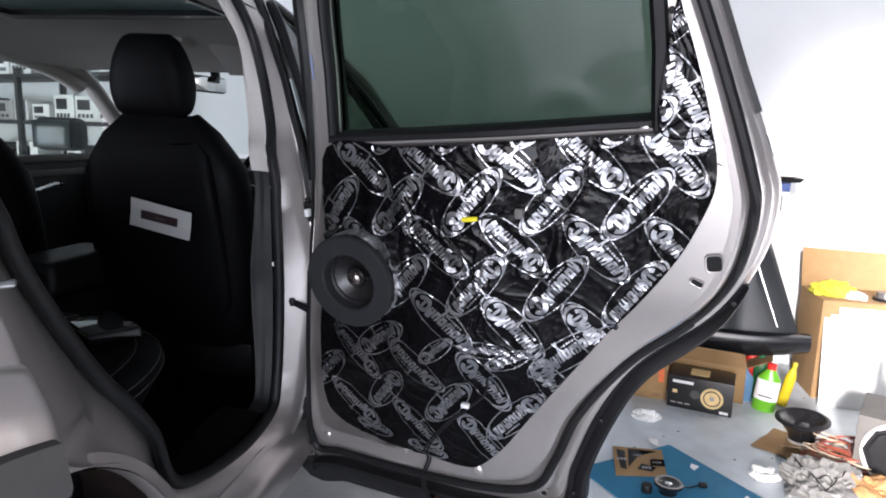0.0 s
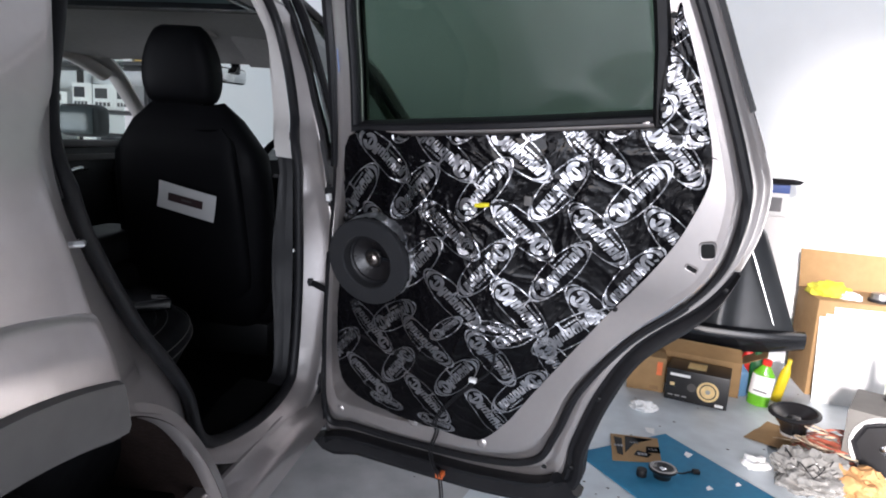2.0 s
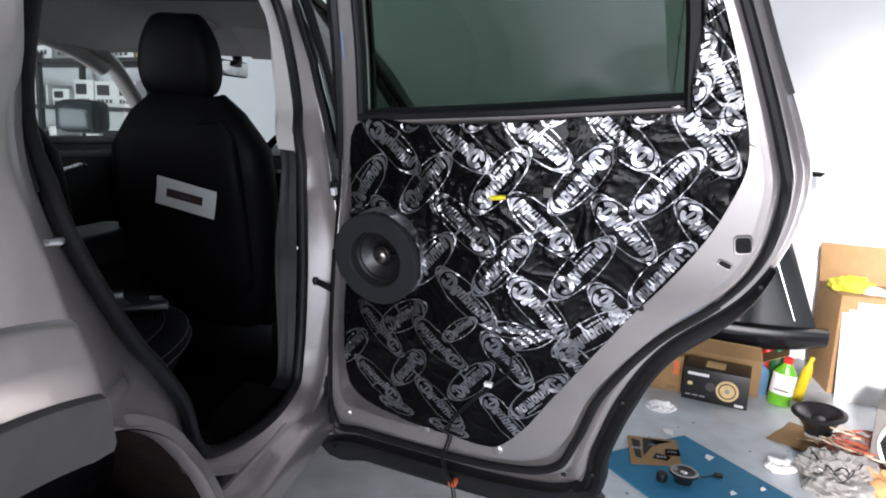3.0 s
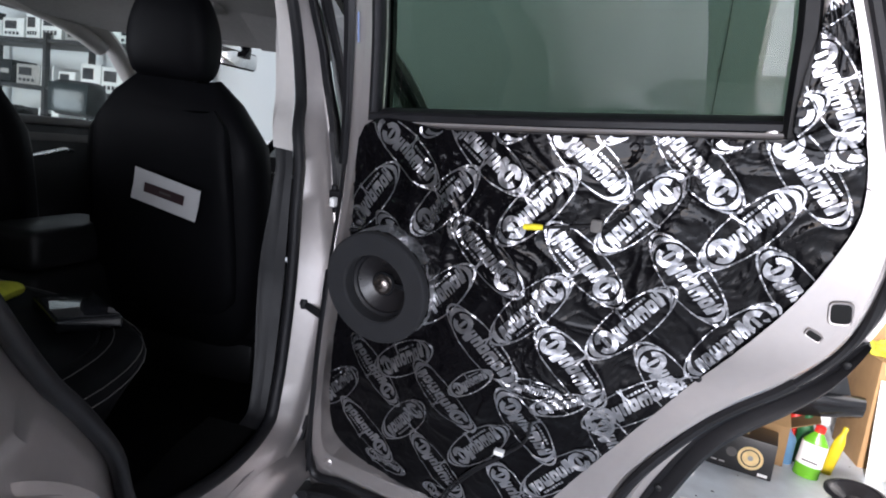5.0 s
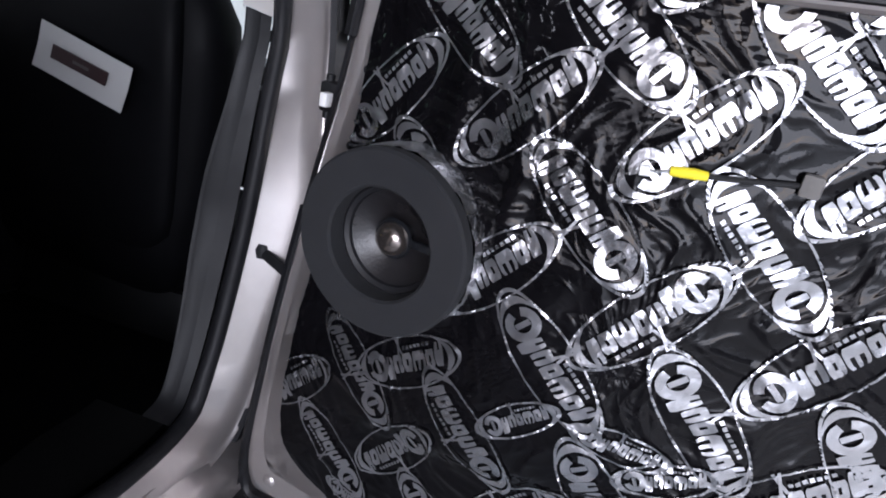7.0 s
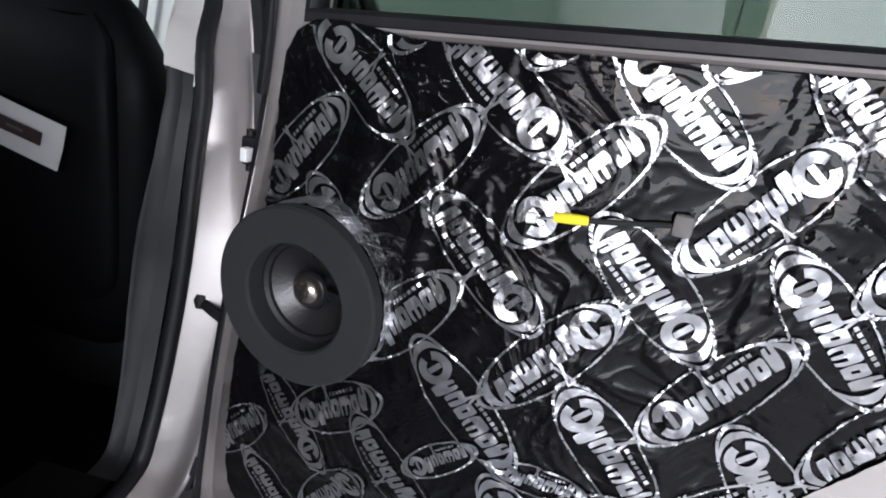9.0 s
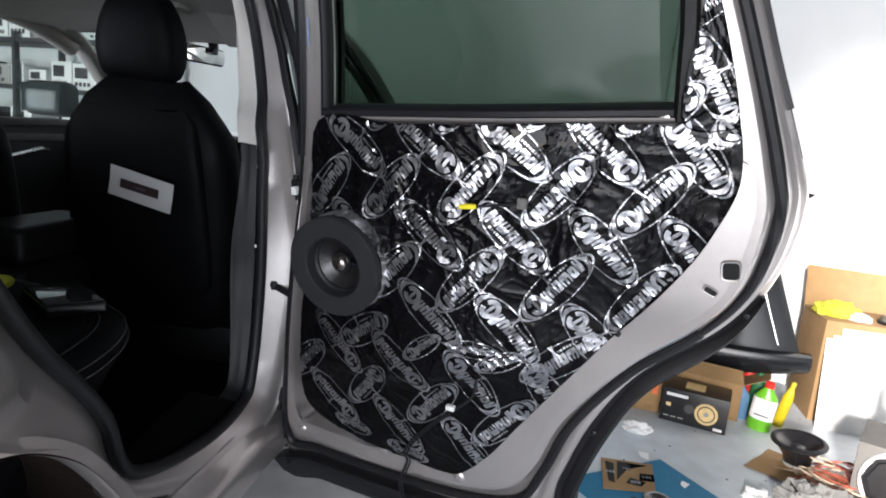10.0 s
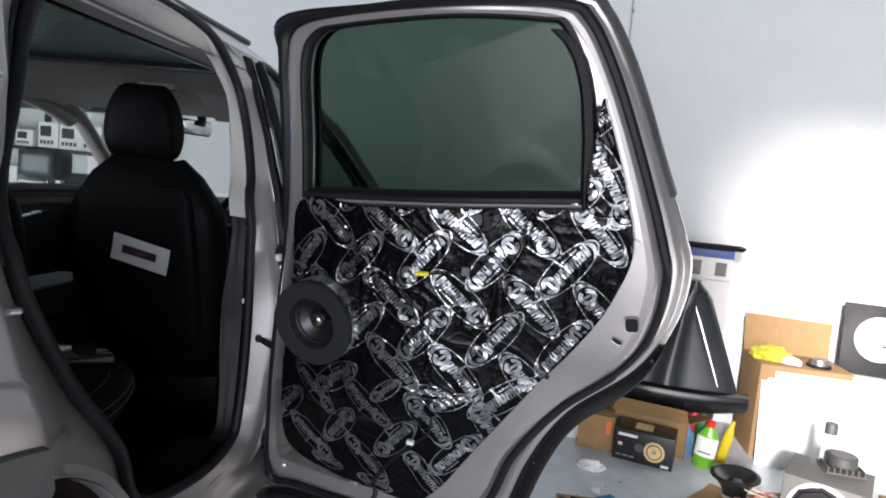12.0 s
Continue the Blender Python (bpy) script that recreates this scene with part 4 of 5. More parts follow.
sg = part("sunroof_glass", boxed((SX0, SY0, 1.531), (SX1, SY1, 1.535)), mat("dark_sunroof_glass", (0.10, 0.17, 0.165), 0.25, 0, 0.1, 8, 0.0, spec=0.12), car, "dark tinted sunroof glass")
sg.visible_shadow = False
part("grab_handle", tube(bmesh.new(), spline([(-1.37, 0.70, 1.475), (-1.345, 0.72, 1.445), (-1.335, 0.80, 1.435), (-1.345, 0.88, 1.43), (-1.37, 0.90, 1.455)], 5), 0.011, 8), HEADLINER, car)
for x in (-1.10, -0.48):
    grid = [[Vector((a, b, lining(a, b) - 0.010 - (0.22 * (b - 0.72) if x > XC else 0.0))) for a in np.linspace(x - 0.17, x + 0.17, 9)] for b in np.linspace(0.72, 0.90, 5)]
    bm = loft(bmesh.new(), grid)
    loft(bm, [[p + Vector((0, 0, 0.012)) for p in r] for r in grid])
    part("sun_visor", bm, HEADLINER, car)
part("overhead_console", boxed((XC - 0.08, 0.66, 1.475), (XC + 0.08, 0.80, 1.50), 0.015), HEADLINER, car)
MIRROR = mat("mirror_glass", (0.9, 0.9, 0.9), 0.03, 1.0, 0.02, 20, 0, rough_vary=0.0)
AIM = pose(XC - 0.02, 1.02, 1.36, 3, 0, 74)
bm = boxed((-0.115, 0.0, -0.034), (0.115, 0.03, 0.034), 0.016, 3)
bm.transform(AIM)
mirror = part("rear_view_mirror", bm, GLOSSBLACK, car, "rear-view mirror on the windscreen")
bm = boxed((-0.107, -0.003, -0.028), (0.107, 0.001, 0.028), 0.001)
bm.transform(AIM)
part("mirror_face", bm, MIRROR, mirror)
part("mirror_stalk", tube(bmesh.new(), [(XC, 1.045, 1.37), (XC, 1.05, 1.40), (XC, 1.04, 1.42)], 0.02, 8), GLOSSBLACK, mirror)

# far side: doors with windows, belt trim, mirror
XL = -1.46
part("far_door_trim", boxed((XL - 0.06, -1.2, 0.36), (XL, 1.35, 1.02), 0.02), TRIM, car, "black door trim on the far side")
part("far_belt_trim", boxed((XL - 0.09, -1.2, 1.015), (XL + 0.012, 1.45, 1.045), 0.01), CLAD, car)
part("far_grab", tube(bmesh.new(), [(XL + 0.02, 0.55, 0.86), (XL + 0.05, 0.62, 0.89), (XL + 0.05, 0.85, 0.93), (XL + 0.02, 0.93, 0.92)], 0.008, 8), CHROME, car)
part("far_door_strip", boxed((XL - 0.005, -0.05, 0.955), (XL + 0.008, 1.2, 0.985), 0.005), CLAD, car)
part("far_centre_pillar", boxed((XL - 0.07, -0.12, 1.02), (XL + 0.02, 0.06, 1.46), 0.02), PILLAR_TRIM, car)
part("far_rear_pillar", boxed((XL - 0.07, -1.5, 1.02), (XL + 0.02, -0.95, 1.46), 0.02), PILLAR_TRIM, car)
part("far_roof_side", tube(bmesh.new(), spline([(XL, -1.4, 1.45), (XL, 0.25, 1.455), (XL + 0.02, 0.62, 1.445), (XL + 0.04, 0.85, 1.41), (XL + 0.06, 1.02, 1.345)], 5), 0.038, 10), PILLAR_TRIM, car)
fg = part("far_window", boxed((XL - 0.05, 0.06, 1.04), (XL - 0.045, 1.3, 1.45)), CLEAR, car)
fg.visible_shadow = False
fr = part("far_rear_window", boxed((XL - 0.05, -0.95, 1.04), (XL - 0.045, -0.12, 1.45)), TINT, car)
fr.visible_shadow = False
shell = part("far_wing_mirror", boxed((-1.83, 1.22, 1.05), (-1.60, 1.34, 1.21), 0.05, 4), TRIM, car, "wing mirror in black housing")
# dark face colour stands for the dim reflection in the mirror
part("mirror_face", boxed((-1.815, 1.212, 1.065), (-1.615, 1.222, 1.195), 0.004), mat("dark_reflection_colour", (0.02, 0.028, 0.03), 0.12, 0, 0.3, 8, 0, rough_vary=0.02, spec=0.2), shell)

# dashboard and wheel
rows = []
for y, z in ((1.24, 0.55), (1.16, 0.8), (1.14, 0.90), (1.20, 0.985), (1.36, 1.015), (1.6, 1.03), (1.9, 0.98)):
    rows.append([Vector((x, y + 0.03 * math.sin(5 * x), z + 0.03 * math.exp(-((x + 0.46) / 0.22) ** 2))) for x in np.linspace(-1.46, -0.1, 18)])
part("dashboard", loft(bmesh.new(), rows), TRIM, car, "black dashboard")
part("dash_trim", boxed((-1.44, 1.132, 0.92), (-0.3, 1.145, 0.935), 0.004), CHROME, car, "bright strip across the dashboard")
part("steering_wheel", tube(bmesh.new(), [Vector((-0.45 + 0.185 * math.cos(t), 0.92 + 0.06 * math.sin(t), 0.95 + 0.175 * math.sin(t))) for t in (2 * math.pi * k / 40 for k in range(40))], 0.015, 10, True), LEATHER, car, "black leather steering wheel")
console = part("centre_console", boxed((XC - 0.11, -0.08, 0.38), (XC + 0.11, 1.2, 0.70), 0.04, 3), TRIM, car, "black centre console")
part("console_vent", boxed((XC - 0.075, -0.095, 0.60), (XC + 0.075, -0.078, 0.68), 0.012), GLOSSBLACK, console)
part("armrest", boxed((XC - 0.09, -0.06, 0.70), (XC + 0.09, 0.30, 0.80), 0.03, 3), mat("grey_armrest_vinyl", (0.012, 0.012, 0.013), 0.5), console, "dark grey armrest lid")
part("striker", tube(bmesh.new(), [(-0.045, -0.945, 0.985), (-0.014, -0.940, 0.987), (-0.010, -0.932, 0.987), (-0.014, -0.923, 0.987), (-0.045, -0.915, 0.985)], 0.0045, 10), CHROME, car, "chrome door striker")
part("check_strap", tube(bmesh.new(), spline([(-0.035, -0.025, 0.735), (-0.005, -0.04, 0.728), (0.04, -0.05, 0.715), (0.09, -0.03, 0.70)], 5), 0.006, 8, False, 1.4), BLACK, car, "black door check strap")
bm = bmesh.new()
turned(bm, [(0.0, -0.012), (0.012, -0.012), (0.014, 0.0), (0.012, 0.010), (0.0, 0.012)], Matrix.Translation((-0.036, -0.022, 0.737)), 12)
part("strap_head", bm, BLACK, car)


# ---- seats ----
def pad(half, y0, y1, z0, z1, lean=0.0, puff=0.03, power=3.2, rows_n=14, cols=28):
    """A padded body: rounded in outline and in section, leaning back with height."""
    bm, rows = bmesh.new(), []
    for r in range(rows_n + 1):
        s = r / rows_n
        z = z0 + (z1 - z0) * s
        k = (1 - abs(2 * s - 1) ** power) ** (1 / power) if 0 < s < 1 else 0.02
        hw = half(s) * (0.8 + 0.2 * k) if callable(half) else half * (0.8 + 0.2 * k)
        yc, hd = (y0 + y1) / 2 - lean * s, (y1 - y0) / 2 * (0.35 + 0.65 * k)
        row = []
        for c in range(cols):
            t = 2 * math.pi * c / cols
            ct, st = math.cos(t), math.sin(t)
            x, y = hw * math.copysign(abs(ct) ** 0.55, ct), hd * math.copysign(abs(st) ** 0.6, st)
            row.append(Vector((x, yc + y, z + puff * 0.2 * math.cos(3 * t))))
        rows.append(row)
    return loft(bm, rows, True, True)


def front_seat(m, label):
    s = thing("front_seat", m, label, "car seat", "front seats")
    part("backrest", pad(lambda q: 0.235 + 0.018 * math.sin(math.pi * q) - 0.09 * max(0, q - 0.78) / 0.22, -0.01, 0.16, 0.50, 1.205, 0.09), LEATHER, s)
    bm = pad(lambda q: 0.215 - 0.03 * q, -0.005, 0.06, 0.60, 1.13, 0.085)
    for v in bm.verts:
        v.co.y -= 0.028
    part("back_panel", bm, LEATHER, s)
    bm = pad(lambda q: 0.113 + 0.010 * math.sin(math.pi * q) - 0.036 * q ** 2, -0.09, 0.03, 1.195, 1.418, 0.01, puff=0.004, power=2.3, rows_n=20)
    bmesh.ops.translate(bm, verts=bm.verts, vec=(-0.006, 0, 0.008))
    part("headrest", bm, LEATHER, s)
    for x in (-0.06, 0.06):
        part("headrest_post", tube(bmesh.new(), [(x, -0.03, 1.12), (x, -0.03, 1.26)], 0.007, 8), CHROME, s)
    part("cushion", boxed((-0.25, 0.05, 0.5), (0.25, 0.58, 0.66), 0.06, 3), LEATHER, s)
    part("seat_base", boxed((-0.22, 0.08, 0.38), (0.22, 0.5, 0.5), 0.02), TRIM, s)
    return s


front_seat(CAR @ pose(-0.513, 0.20, 0), "black leather front seat with document tucked behind")
front_seat(CAR @ pose(-1.12, 0.07, -0.03), "black leather front seat beside the far window")
doc = thing("document", CAR @ pose(-0.466, 0.088, 0.918, 7, 11, 0), "white folded document with dark label on the seat back", "paper")
bm = bmesh.new()
rows = [[Vector((x, -0.004 * math.sin(3 * x / 0.2) - 0.003 * abs(z) / 0.05, z + 0.0 * x)) for x in np.linspace(-0.094, 0.094, 9)] for z in np.linspace(-0.041, 0.041, 5)]
loft(bm, rows)
loft(bm, [[p + Vector((0, 0.0015, 0)) for p in r] for r in rows])
part("sheet", bm, mat("matt_white_paper", (0.6, 0.59, 0.58), 0.9, 0, 0.03, 20, 0.05), doc)
part("printed_label", boxed((-0.055, -0.0085, -0.010), (0.055, -0.0065, 0.014)), mat("dark_red_print", (0.03, 0.012, 0.014), 0.5), doc, "dark printed label")
part("print_bar", boxed((-0.012, -0.0092, 0.0), (0.02, -0.0086, 0.005)), CLAD, doc)

bench = thing("rear_bench", CAR, "black leather rear bench with pale stitching", "car seat")
RIM = [(-0.10, -1.2), (-0.102, -0.8), (-0.112, -0.62), (-0.13, -0.50), (-0.19, -0.345), (-0.29, -0.25), (-0.49, -0.16), (-0.70, -0.13), (-0.95, -0.13), (-1.2, -0.18), (-1.39, -0.35), (-1.44, -0.6), (-1.44, -1.2)]
rim_line = even(spline(RIM, 6), 70, False)


def bench_row(s, z):
    """The bench's rim drawn in towards its middle."""
    return [Vector((-0.78 + (p[0] + 0.78) * s, -0.75 + (p[1] + 0.75) * s, z + 0.006 * noise.noise(Vector((p[0] * 6, p[1] * 6, s * 5))))) for p in rim_line]


part("cushion", loft(bmesh.new(), [bench_row(s, z) for s, z in ((0.78, 0.39), (0.83, 0.46), (0.90, 0.56), (0.955, 0.64), (0.985, 0.678), (0.985, 0.690), (0.97, 0.703), (0.94, 0.712), (0.89, 0.716), (0.885, 0.712), (0.88, 0.717), (0.7, 0.712), (0.5, 0.70), (0.25, 0.69), (0.02, 0.69))]), LEATHER, bench)
STITCH = mat("pale_thread", (0.13, 0.125, 0.12), 0.8, 0, 0.1, 60, 0)
for s, z in ((0.988, 0.683), (0.981, 0.700), (0.915, 0.7165)):
    part("stitching", tube(bmesh.new(), bench_row(s, z), 0.0009, 5), STITCH, bench)
part("backrest", boxed((-1.42, -1.45, 0.62), (-0.2, -1.15, 1.2), 0.06, 3), LEATHER, bench)
case = thing("tablet_case", CAR @ pose(-0.36, -0.325, 0.716, 0, 0, -36), "glossy black case lying on the rear bench", "case")
part("case_body", boxed((-0.085, -0.055, 0.0), (0.085, 0.055, 0.026), 0.006, 3), GLOSSBLACK, case)
part("glossy_lid", boxed((-0.08, -0.05, 0.0262), (0.08, 0.05, 0.0285), 0.001), mat("clear_lid", (0.03, 0.03, 0.034), 0.03, 0, 0.05, 20, 0, rough_vary=0.01), case)
glove = thing("work_glove", CAR @ pose(-0.50, -0.375, 0.735, 0, 0, 112), "yellow knitted work glove on the bench", "glove")
bm = bmesh.new()
tube(bm, [Vector((-0.07, 0, 0.0)), Vector((-0.03, 0.005, 0.012)), Vector((0.02, 0.0, 0.014)), Vector((0.06, -0.004, 0.008)), Vector((0.075, -0.004, 0.004))], [0.034, 0.04, 0.042, 0.034, 0.02], 14, False, 0.5)
part("palm", bm, mat("yellow_knit", (0.6, 0.62, 0.05), 0.95, 0, 0.1, 80, 0.6, 400), glove)

# ---- the shelf seen through the car ----
def carton_box(name, m, size, material, label, category="box", face=None, face_mat=None, group=""):
    """A closed box with flaps' seam and tape; an optional printed panel on its front."""
    t = thing(name, m, label, category, group)
    w, d, h = size
    part("body", boxed((-w / 2, -d / 2, 0), (w / 2, d / 2, h), 0.003), material, t)
    part("lid_seam", boxed((-w / 2 + 0.004, -0.002, h), (w / 2 - 0.004, 0.002, h + 0.0012)), material, t)
    if face:
        for a, b, c, e in face:
            part("printed_panel", boxed((a * w, -d / 2 - 0.002, b * h), (c * w, -d / 2 - 0.0005, e * h)), face_mat, t)
    return t


SHELFM = mat("dark_steel_shelf", (0.03, 0.03, 0.033), 0.5, 0.2, 0.15, 30, 0.1)
SX, SY = -4.35, 2.2
shelf = thing("shelf_rack", pose(SX, SY, 0), "dark steel shelf rack stacked with boxes", "shelf")
for z in (0.35, 0.80, 1.21, 1.575):
    part("shelf_board", boxed((-1.3, -0.2, z - 0.03), (1.3, 0.2, z), 0.004), SHELFM, shelf)
for x in (-1.3, 0.02, 1.3):
    for y in (-0.19, 0.19):
        part("post", boxed((x - 0.02, y - 0.02, 0), (x + 0.02, y + 0.02, 1.62), 0.003), SHELFM, shelf)
DISPLAY = mat("dark_print", (0.03, 0.03, 0.035), 0.4, 0, 0.2, 60, 0)
GREYCARD = mat("grey_card", (0.33, 0.32, 0.31), 0.7, 0, 0.08, 25, 0.1)
AMBER = mat("amber_card", (0.62, 0.42, 0.14), 0.7, 0, 0.08, 25, 0.1)
FACE = [(-0.4, 0.45, 0.15, 0.85), (-0.4, 0.15, -0.28, 0.3), (-0.22, 0.15, -0.1, 0.3), (-0.04, 0.15, 0.08, 0.3), (0.14, 0.15, 0.26, 0.3)]
x = SX - 1.22
RB = random.Random(3)
for z in (0.35, 0.80, 1.21, 1.575):
    x = SX - 1.22
    while x < SX + 1.12:
        w, h = RB.uniform(0.16, 0.30), RB.uniform(0.13, 0.24)
        kind = RB.choice((WHITE, WHITE, WHITE, GREYCARD, GLOSSBLACK, WHITE, WHITE, AMBER, GLOSSBLACK))
        name = {id(WHITE): "white", id(GREYCARD): "grey", id(AMBER): "amber", id(GLOSSBLACK): "black"}[id(kind)]
        carton_box("product_box", pose(x + w / 2, SY - 0.05, z, 0, 0, RB.uniform(-6, 6)), (w, 0.2, h), kind, f"{name} cardboard product box on the steel shelf", "box", FACE if kind is not GLOSSBLACK else [(-0.3, 0.4, 0.3, 0.6)], DISPLAY if kind is not GLOSSBLACK else GREYCARD, "boxes on the shelf")
        x += w + RB.uniform(0.01, 0.06)

# ---- along the wall ----
cord = thing("wall_cable", pose(0.53, 2.49, 0), "thin pale cable clipped to the white wall", "cable")
part("lead", tube(bmesh.new(), [(0.0, 0, 3.55), (0.004, 0, 3.0), (-0.004, 0, 2.4), (0.004, 0, 1.9), (0.0, 0, 1.0)], 0.0035, 6), GREYCARD, cord)
for z in (3.2, 2.32, 2.13, 1.7):
    part("cable_clip", boxed((-0.008, -0.006, z), (0.008, 0.008, z + 0.02), 0.002), GREYCARD, cord)

# white darkened to hold the shade on the stacked boxes
CARTONWHITE = mat("shaded_white_carton", (0.56, 0.55, 0.54), 0.7, 0, 0.06, 12, 0.1)
carton_box("tall_white_box", pose(1.09, 2.34, 0), (0.30, 0.24, 0.84), CARTONWHITE, "tall white cardboard box standing by the wall", "box", [(0.28, 0.70, 0.42, 0.72), (0.28, 0.66, 0.40, 0.675)], GREYCARD)
stereo = carton_box("stereo_box", pose(1.10, 2.33, 0.842), (0.28, 0.22, 0.16), CARTONWHITE, "white and blue product box on the tall box", "box", [(-0.42, 0.12, -0.05, 0.62), (0.2, 0.15, 0.4, 0.6)], DISPLAY)
part("blue_band", boxed((-0.142, -0.112, 0.118), (0.142, 0.112, 0.1615), 0.002), mat("blue_print", (0.014, 0.05, 0.20), 0.5), stereo, "blue printed band")
tray = thing("black_tray", pose(1.12, 2.30, 1.0065, 0, 0, 4), "flat black plastic tray on the product box", "tray")
bm = bmesh.new()
loft(bm, [[Vector((sx * 0.17, sy * 0.12, z)) for sx, sy in ((-a, -a), (a, -a), (a, a), (-a, a))] for a, z in ((0.9, 0.0), (1.0, 0.02), (0.96, 0.02), (0.86, 0.004))], True, True)
part("tray_body", bm, BLACK, tray)

# the removed door trim, leaning on the boxes
card = thing("door_trim_panel", pose(1.12, 1.90, 0.215, -8, 0, 6), "removed glossy black door trim panel leaning on boxes", "door trim")
bm = bmesh.new()
rows = []
for s in np.linspace(0, 1, 15):
    z = 0.10 + 0.535 * s
    lo, hi = -0.50 + 0.37 * s ** 1.1 + 0.05 * max(0, s - 0.85) / 0.15, 0.215 - 0.195 * s - 0.035 * (max(0, s - 0.85) / 0.15) ** 2
    row = []
    for c in range(25):
        q = c / 24
        x = lo + (hi - lo) * q
        ridge = -0.05 * math.sin(math.pi * q) ** 0.6 - 0.022 * math.exp(-((q - 0.52) / 0.06) ** 2) - 0.014 * math.exp(-((q - 0.25) / 0.05) ** 2)
        row.append(Vector((x, ridge, z)))
    rows.append(row)
rows.append([Vector((p.x * 0.9, 0.0, p.z + 0.012)) for p in rows[-1]])
loft(bm, rows)
SOFTBLACK = mat("satin_black_trim_plastic", (0.022, 0.025, 0.028), 0.34, 0, 0.15, 20, 0.2, 700, depth=0.0006)
part("panel_face", bm, SOFTBLACK, card)
bm = bmesh.new()
rows = []
for c in range(25):
    q = c / 24
    x = -0.45 + 0.70 * q
    drop = 0.035 * (2 * q - 1) ** 2
    rows.append([Vector((x, y - 0.03 * math.sin(math.pi * q), z + drop * 0.4)) for y, z in ((0.03, 0.10), (-0.05, 0.105), (-0.075, 0.09), (-0.08, 0.065), (-0.06, 0.03 - 0.02 * math.sin(math.pi * q)), (-0.02, 0.015 - 0.03 * math.sin(math.pi * q)), (0.03, 0.02))])
part("lower_ledge", loft(bm, rows, True, True), GLOSSBLACK, card)
# chrome tube stands for the highlight that runs down the panel
part("highlight_strip", tube(bmesh.new(), [Vector((-0.035 + 0.14 * (1 - s), -0.085, 0.14 + 0.37 * s)) for s in np.linspace(0, 1, 8)], [0.002, 0.003, 0.0035, 0.004, 0.005, 0.006, 0.005, 0.002], 8), CHROME, card, "highlight down the panel, built as a bright strip")
bm = bmesh.new()
turned(bm, [(0.012, 0), (0.012, 0.006), (0.0, 0.007)], Matrix.Translation((0.19, -0.07, 0.075)) @ Matrix.Rotation(radians(90), 4, "X"), 14)
part("trim_clip", bm, CHROME, card)

# boxes on the floor
small = carton_box("small_carton", pose(0.70, 1.725, 0, 0, 0, 8), (0.17, 0.19, 0.17), CARD, "small brown cardboard carton with orange label", "box")
part("orange_label", boxed((0.045, -0.0972, 0.085), (0.07, -0.0955, 0.15)), ORANGE, small, "orange label on the front")
part("white_label", boxed((0.0855, -0.015, 0.05), (0.0875, 0.05, 0.13)), WHITE, small)
part("stamp", boxed((0.02, -0.0965, 0.012), (0.06, -0.0952, 0.03)), mat("brown_print", (0.25, 0.15, 0.07), 0.8), small)
flat = carton_box("white_flat_box", pose(0.50, 1.80, 0, 0, 0, 4), (0.22, 0.2, 0.10), WHITE, "low white box behind the door edge", "box")

GOLD = mat("gold_speaker_print", (0.75, 0.55, 0.26), 0.45, 0, 0.15, 40, 0)
BOXBLACK = mat("black_printed_card", (0.012, 0.012, 0.013), 0.35, 0, 0.25, 30, 0.05)
ken = thing("speaker_carton", pose(0.945, 1.665, 0, 0, 0, -2), "black speaker carton printed with a gold speaker", "box")
part("body", boxed((-0.135, -0.085, 0), (0.135, 0.085, 0.15), 0.003), BOXBLACK, ken)
part("name_bar", boxed((-0.118, -0.087, 0.118), (-0.03, -0.0855, 0.131)), WHITE, ken, "white bar in place of lettering")
for k in range(3):
    part("small_bar", boxed((-0.12 + 0.03 * k, -0.087, 0.022), (-0.098 + 0.03 * k, -0.0855, 0.028)), GREYCARD, ken)
part("gold_mark", boxed((-0.115, -0.087, 0.07), (-0.095, -0.0855, 0.085)), GOLD, ken)
for r, dep, mm, nm in ((0.047, 0.0866, GOLD, "printed_cone"), (0.036, 0.0874, BOXBLACK, "printed_ring"), (0.031, 0.0880, GOLD, "printed_cone"), (0.010, 0.0888, GREYCARD, "printed_dome")):
    bm = bmesh.new()
    turned(bm, [(0.0, 0.0), (r, 0.0), (r, 0.001), (0.0, 0.001)], Matrix.Translation((0.05, -dep + 0.001, 0.07)) @ Matrix.Rotation(radians(90), 4, "X"), 28)
    part(nm, bm, mm, ken)
bm = bmesh.new()
turned(bm, [(0.0, 0.0), (0.02, 0.0), (0.02, 0.001), (0.0, 0.001)], Matrix.Translation((-0.02, -0.0858, 0.075)) @ Matrix.Rotation(radians(90), 4, "X"), 24)
part("printed_ring", bm, CLAD, ken)
part("white_sticker", boxed((0.085, -0.087, 0.008), (0.12, -0.0855, 0.02)), WHITE, ken)
part("printed_top_speaker", boxed((-0.05, -0.04, 0.1502), (0.03, 0.05, 0.1512)), GOLD, ken)

openbox = thing("open_carton", pose(0.95, 1.90, 0, 0, 0, -3), "open brown cardboard carton with raised flaps", "box")
W, D, HB = 0.36, 0.24, 0.17
for lo, hi in (((-W / 2, -D / 2, 0), (W / 2, -D / 2 + 0.004, HB)), ((-W / 2, D / 2 - 0.004, 0), (W / 2, D / 2, HB)), ((-W / 2, -D / 2, 0), (-W / 2 + 0.004, D / 2, HB)), ((W / 2 - 0.004, -D / 2, 0), (W / 2, D / 2, HB))):
    part("side", boxed(lo, hi, 0.001), CARD, openbox)
part("bottom", boxed((-W / 2, -D / 2, 0), (W / 2, D / 2, 0.004)), CARD, openbox)
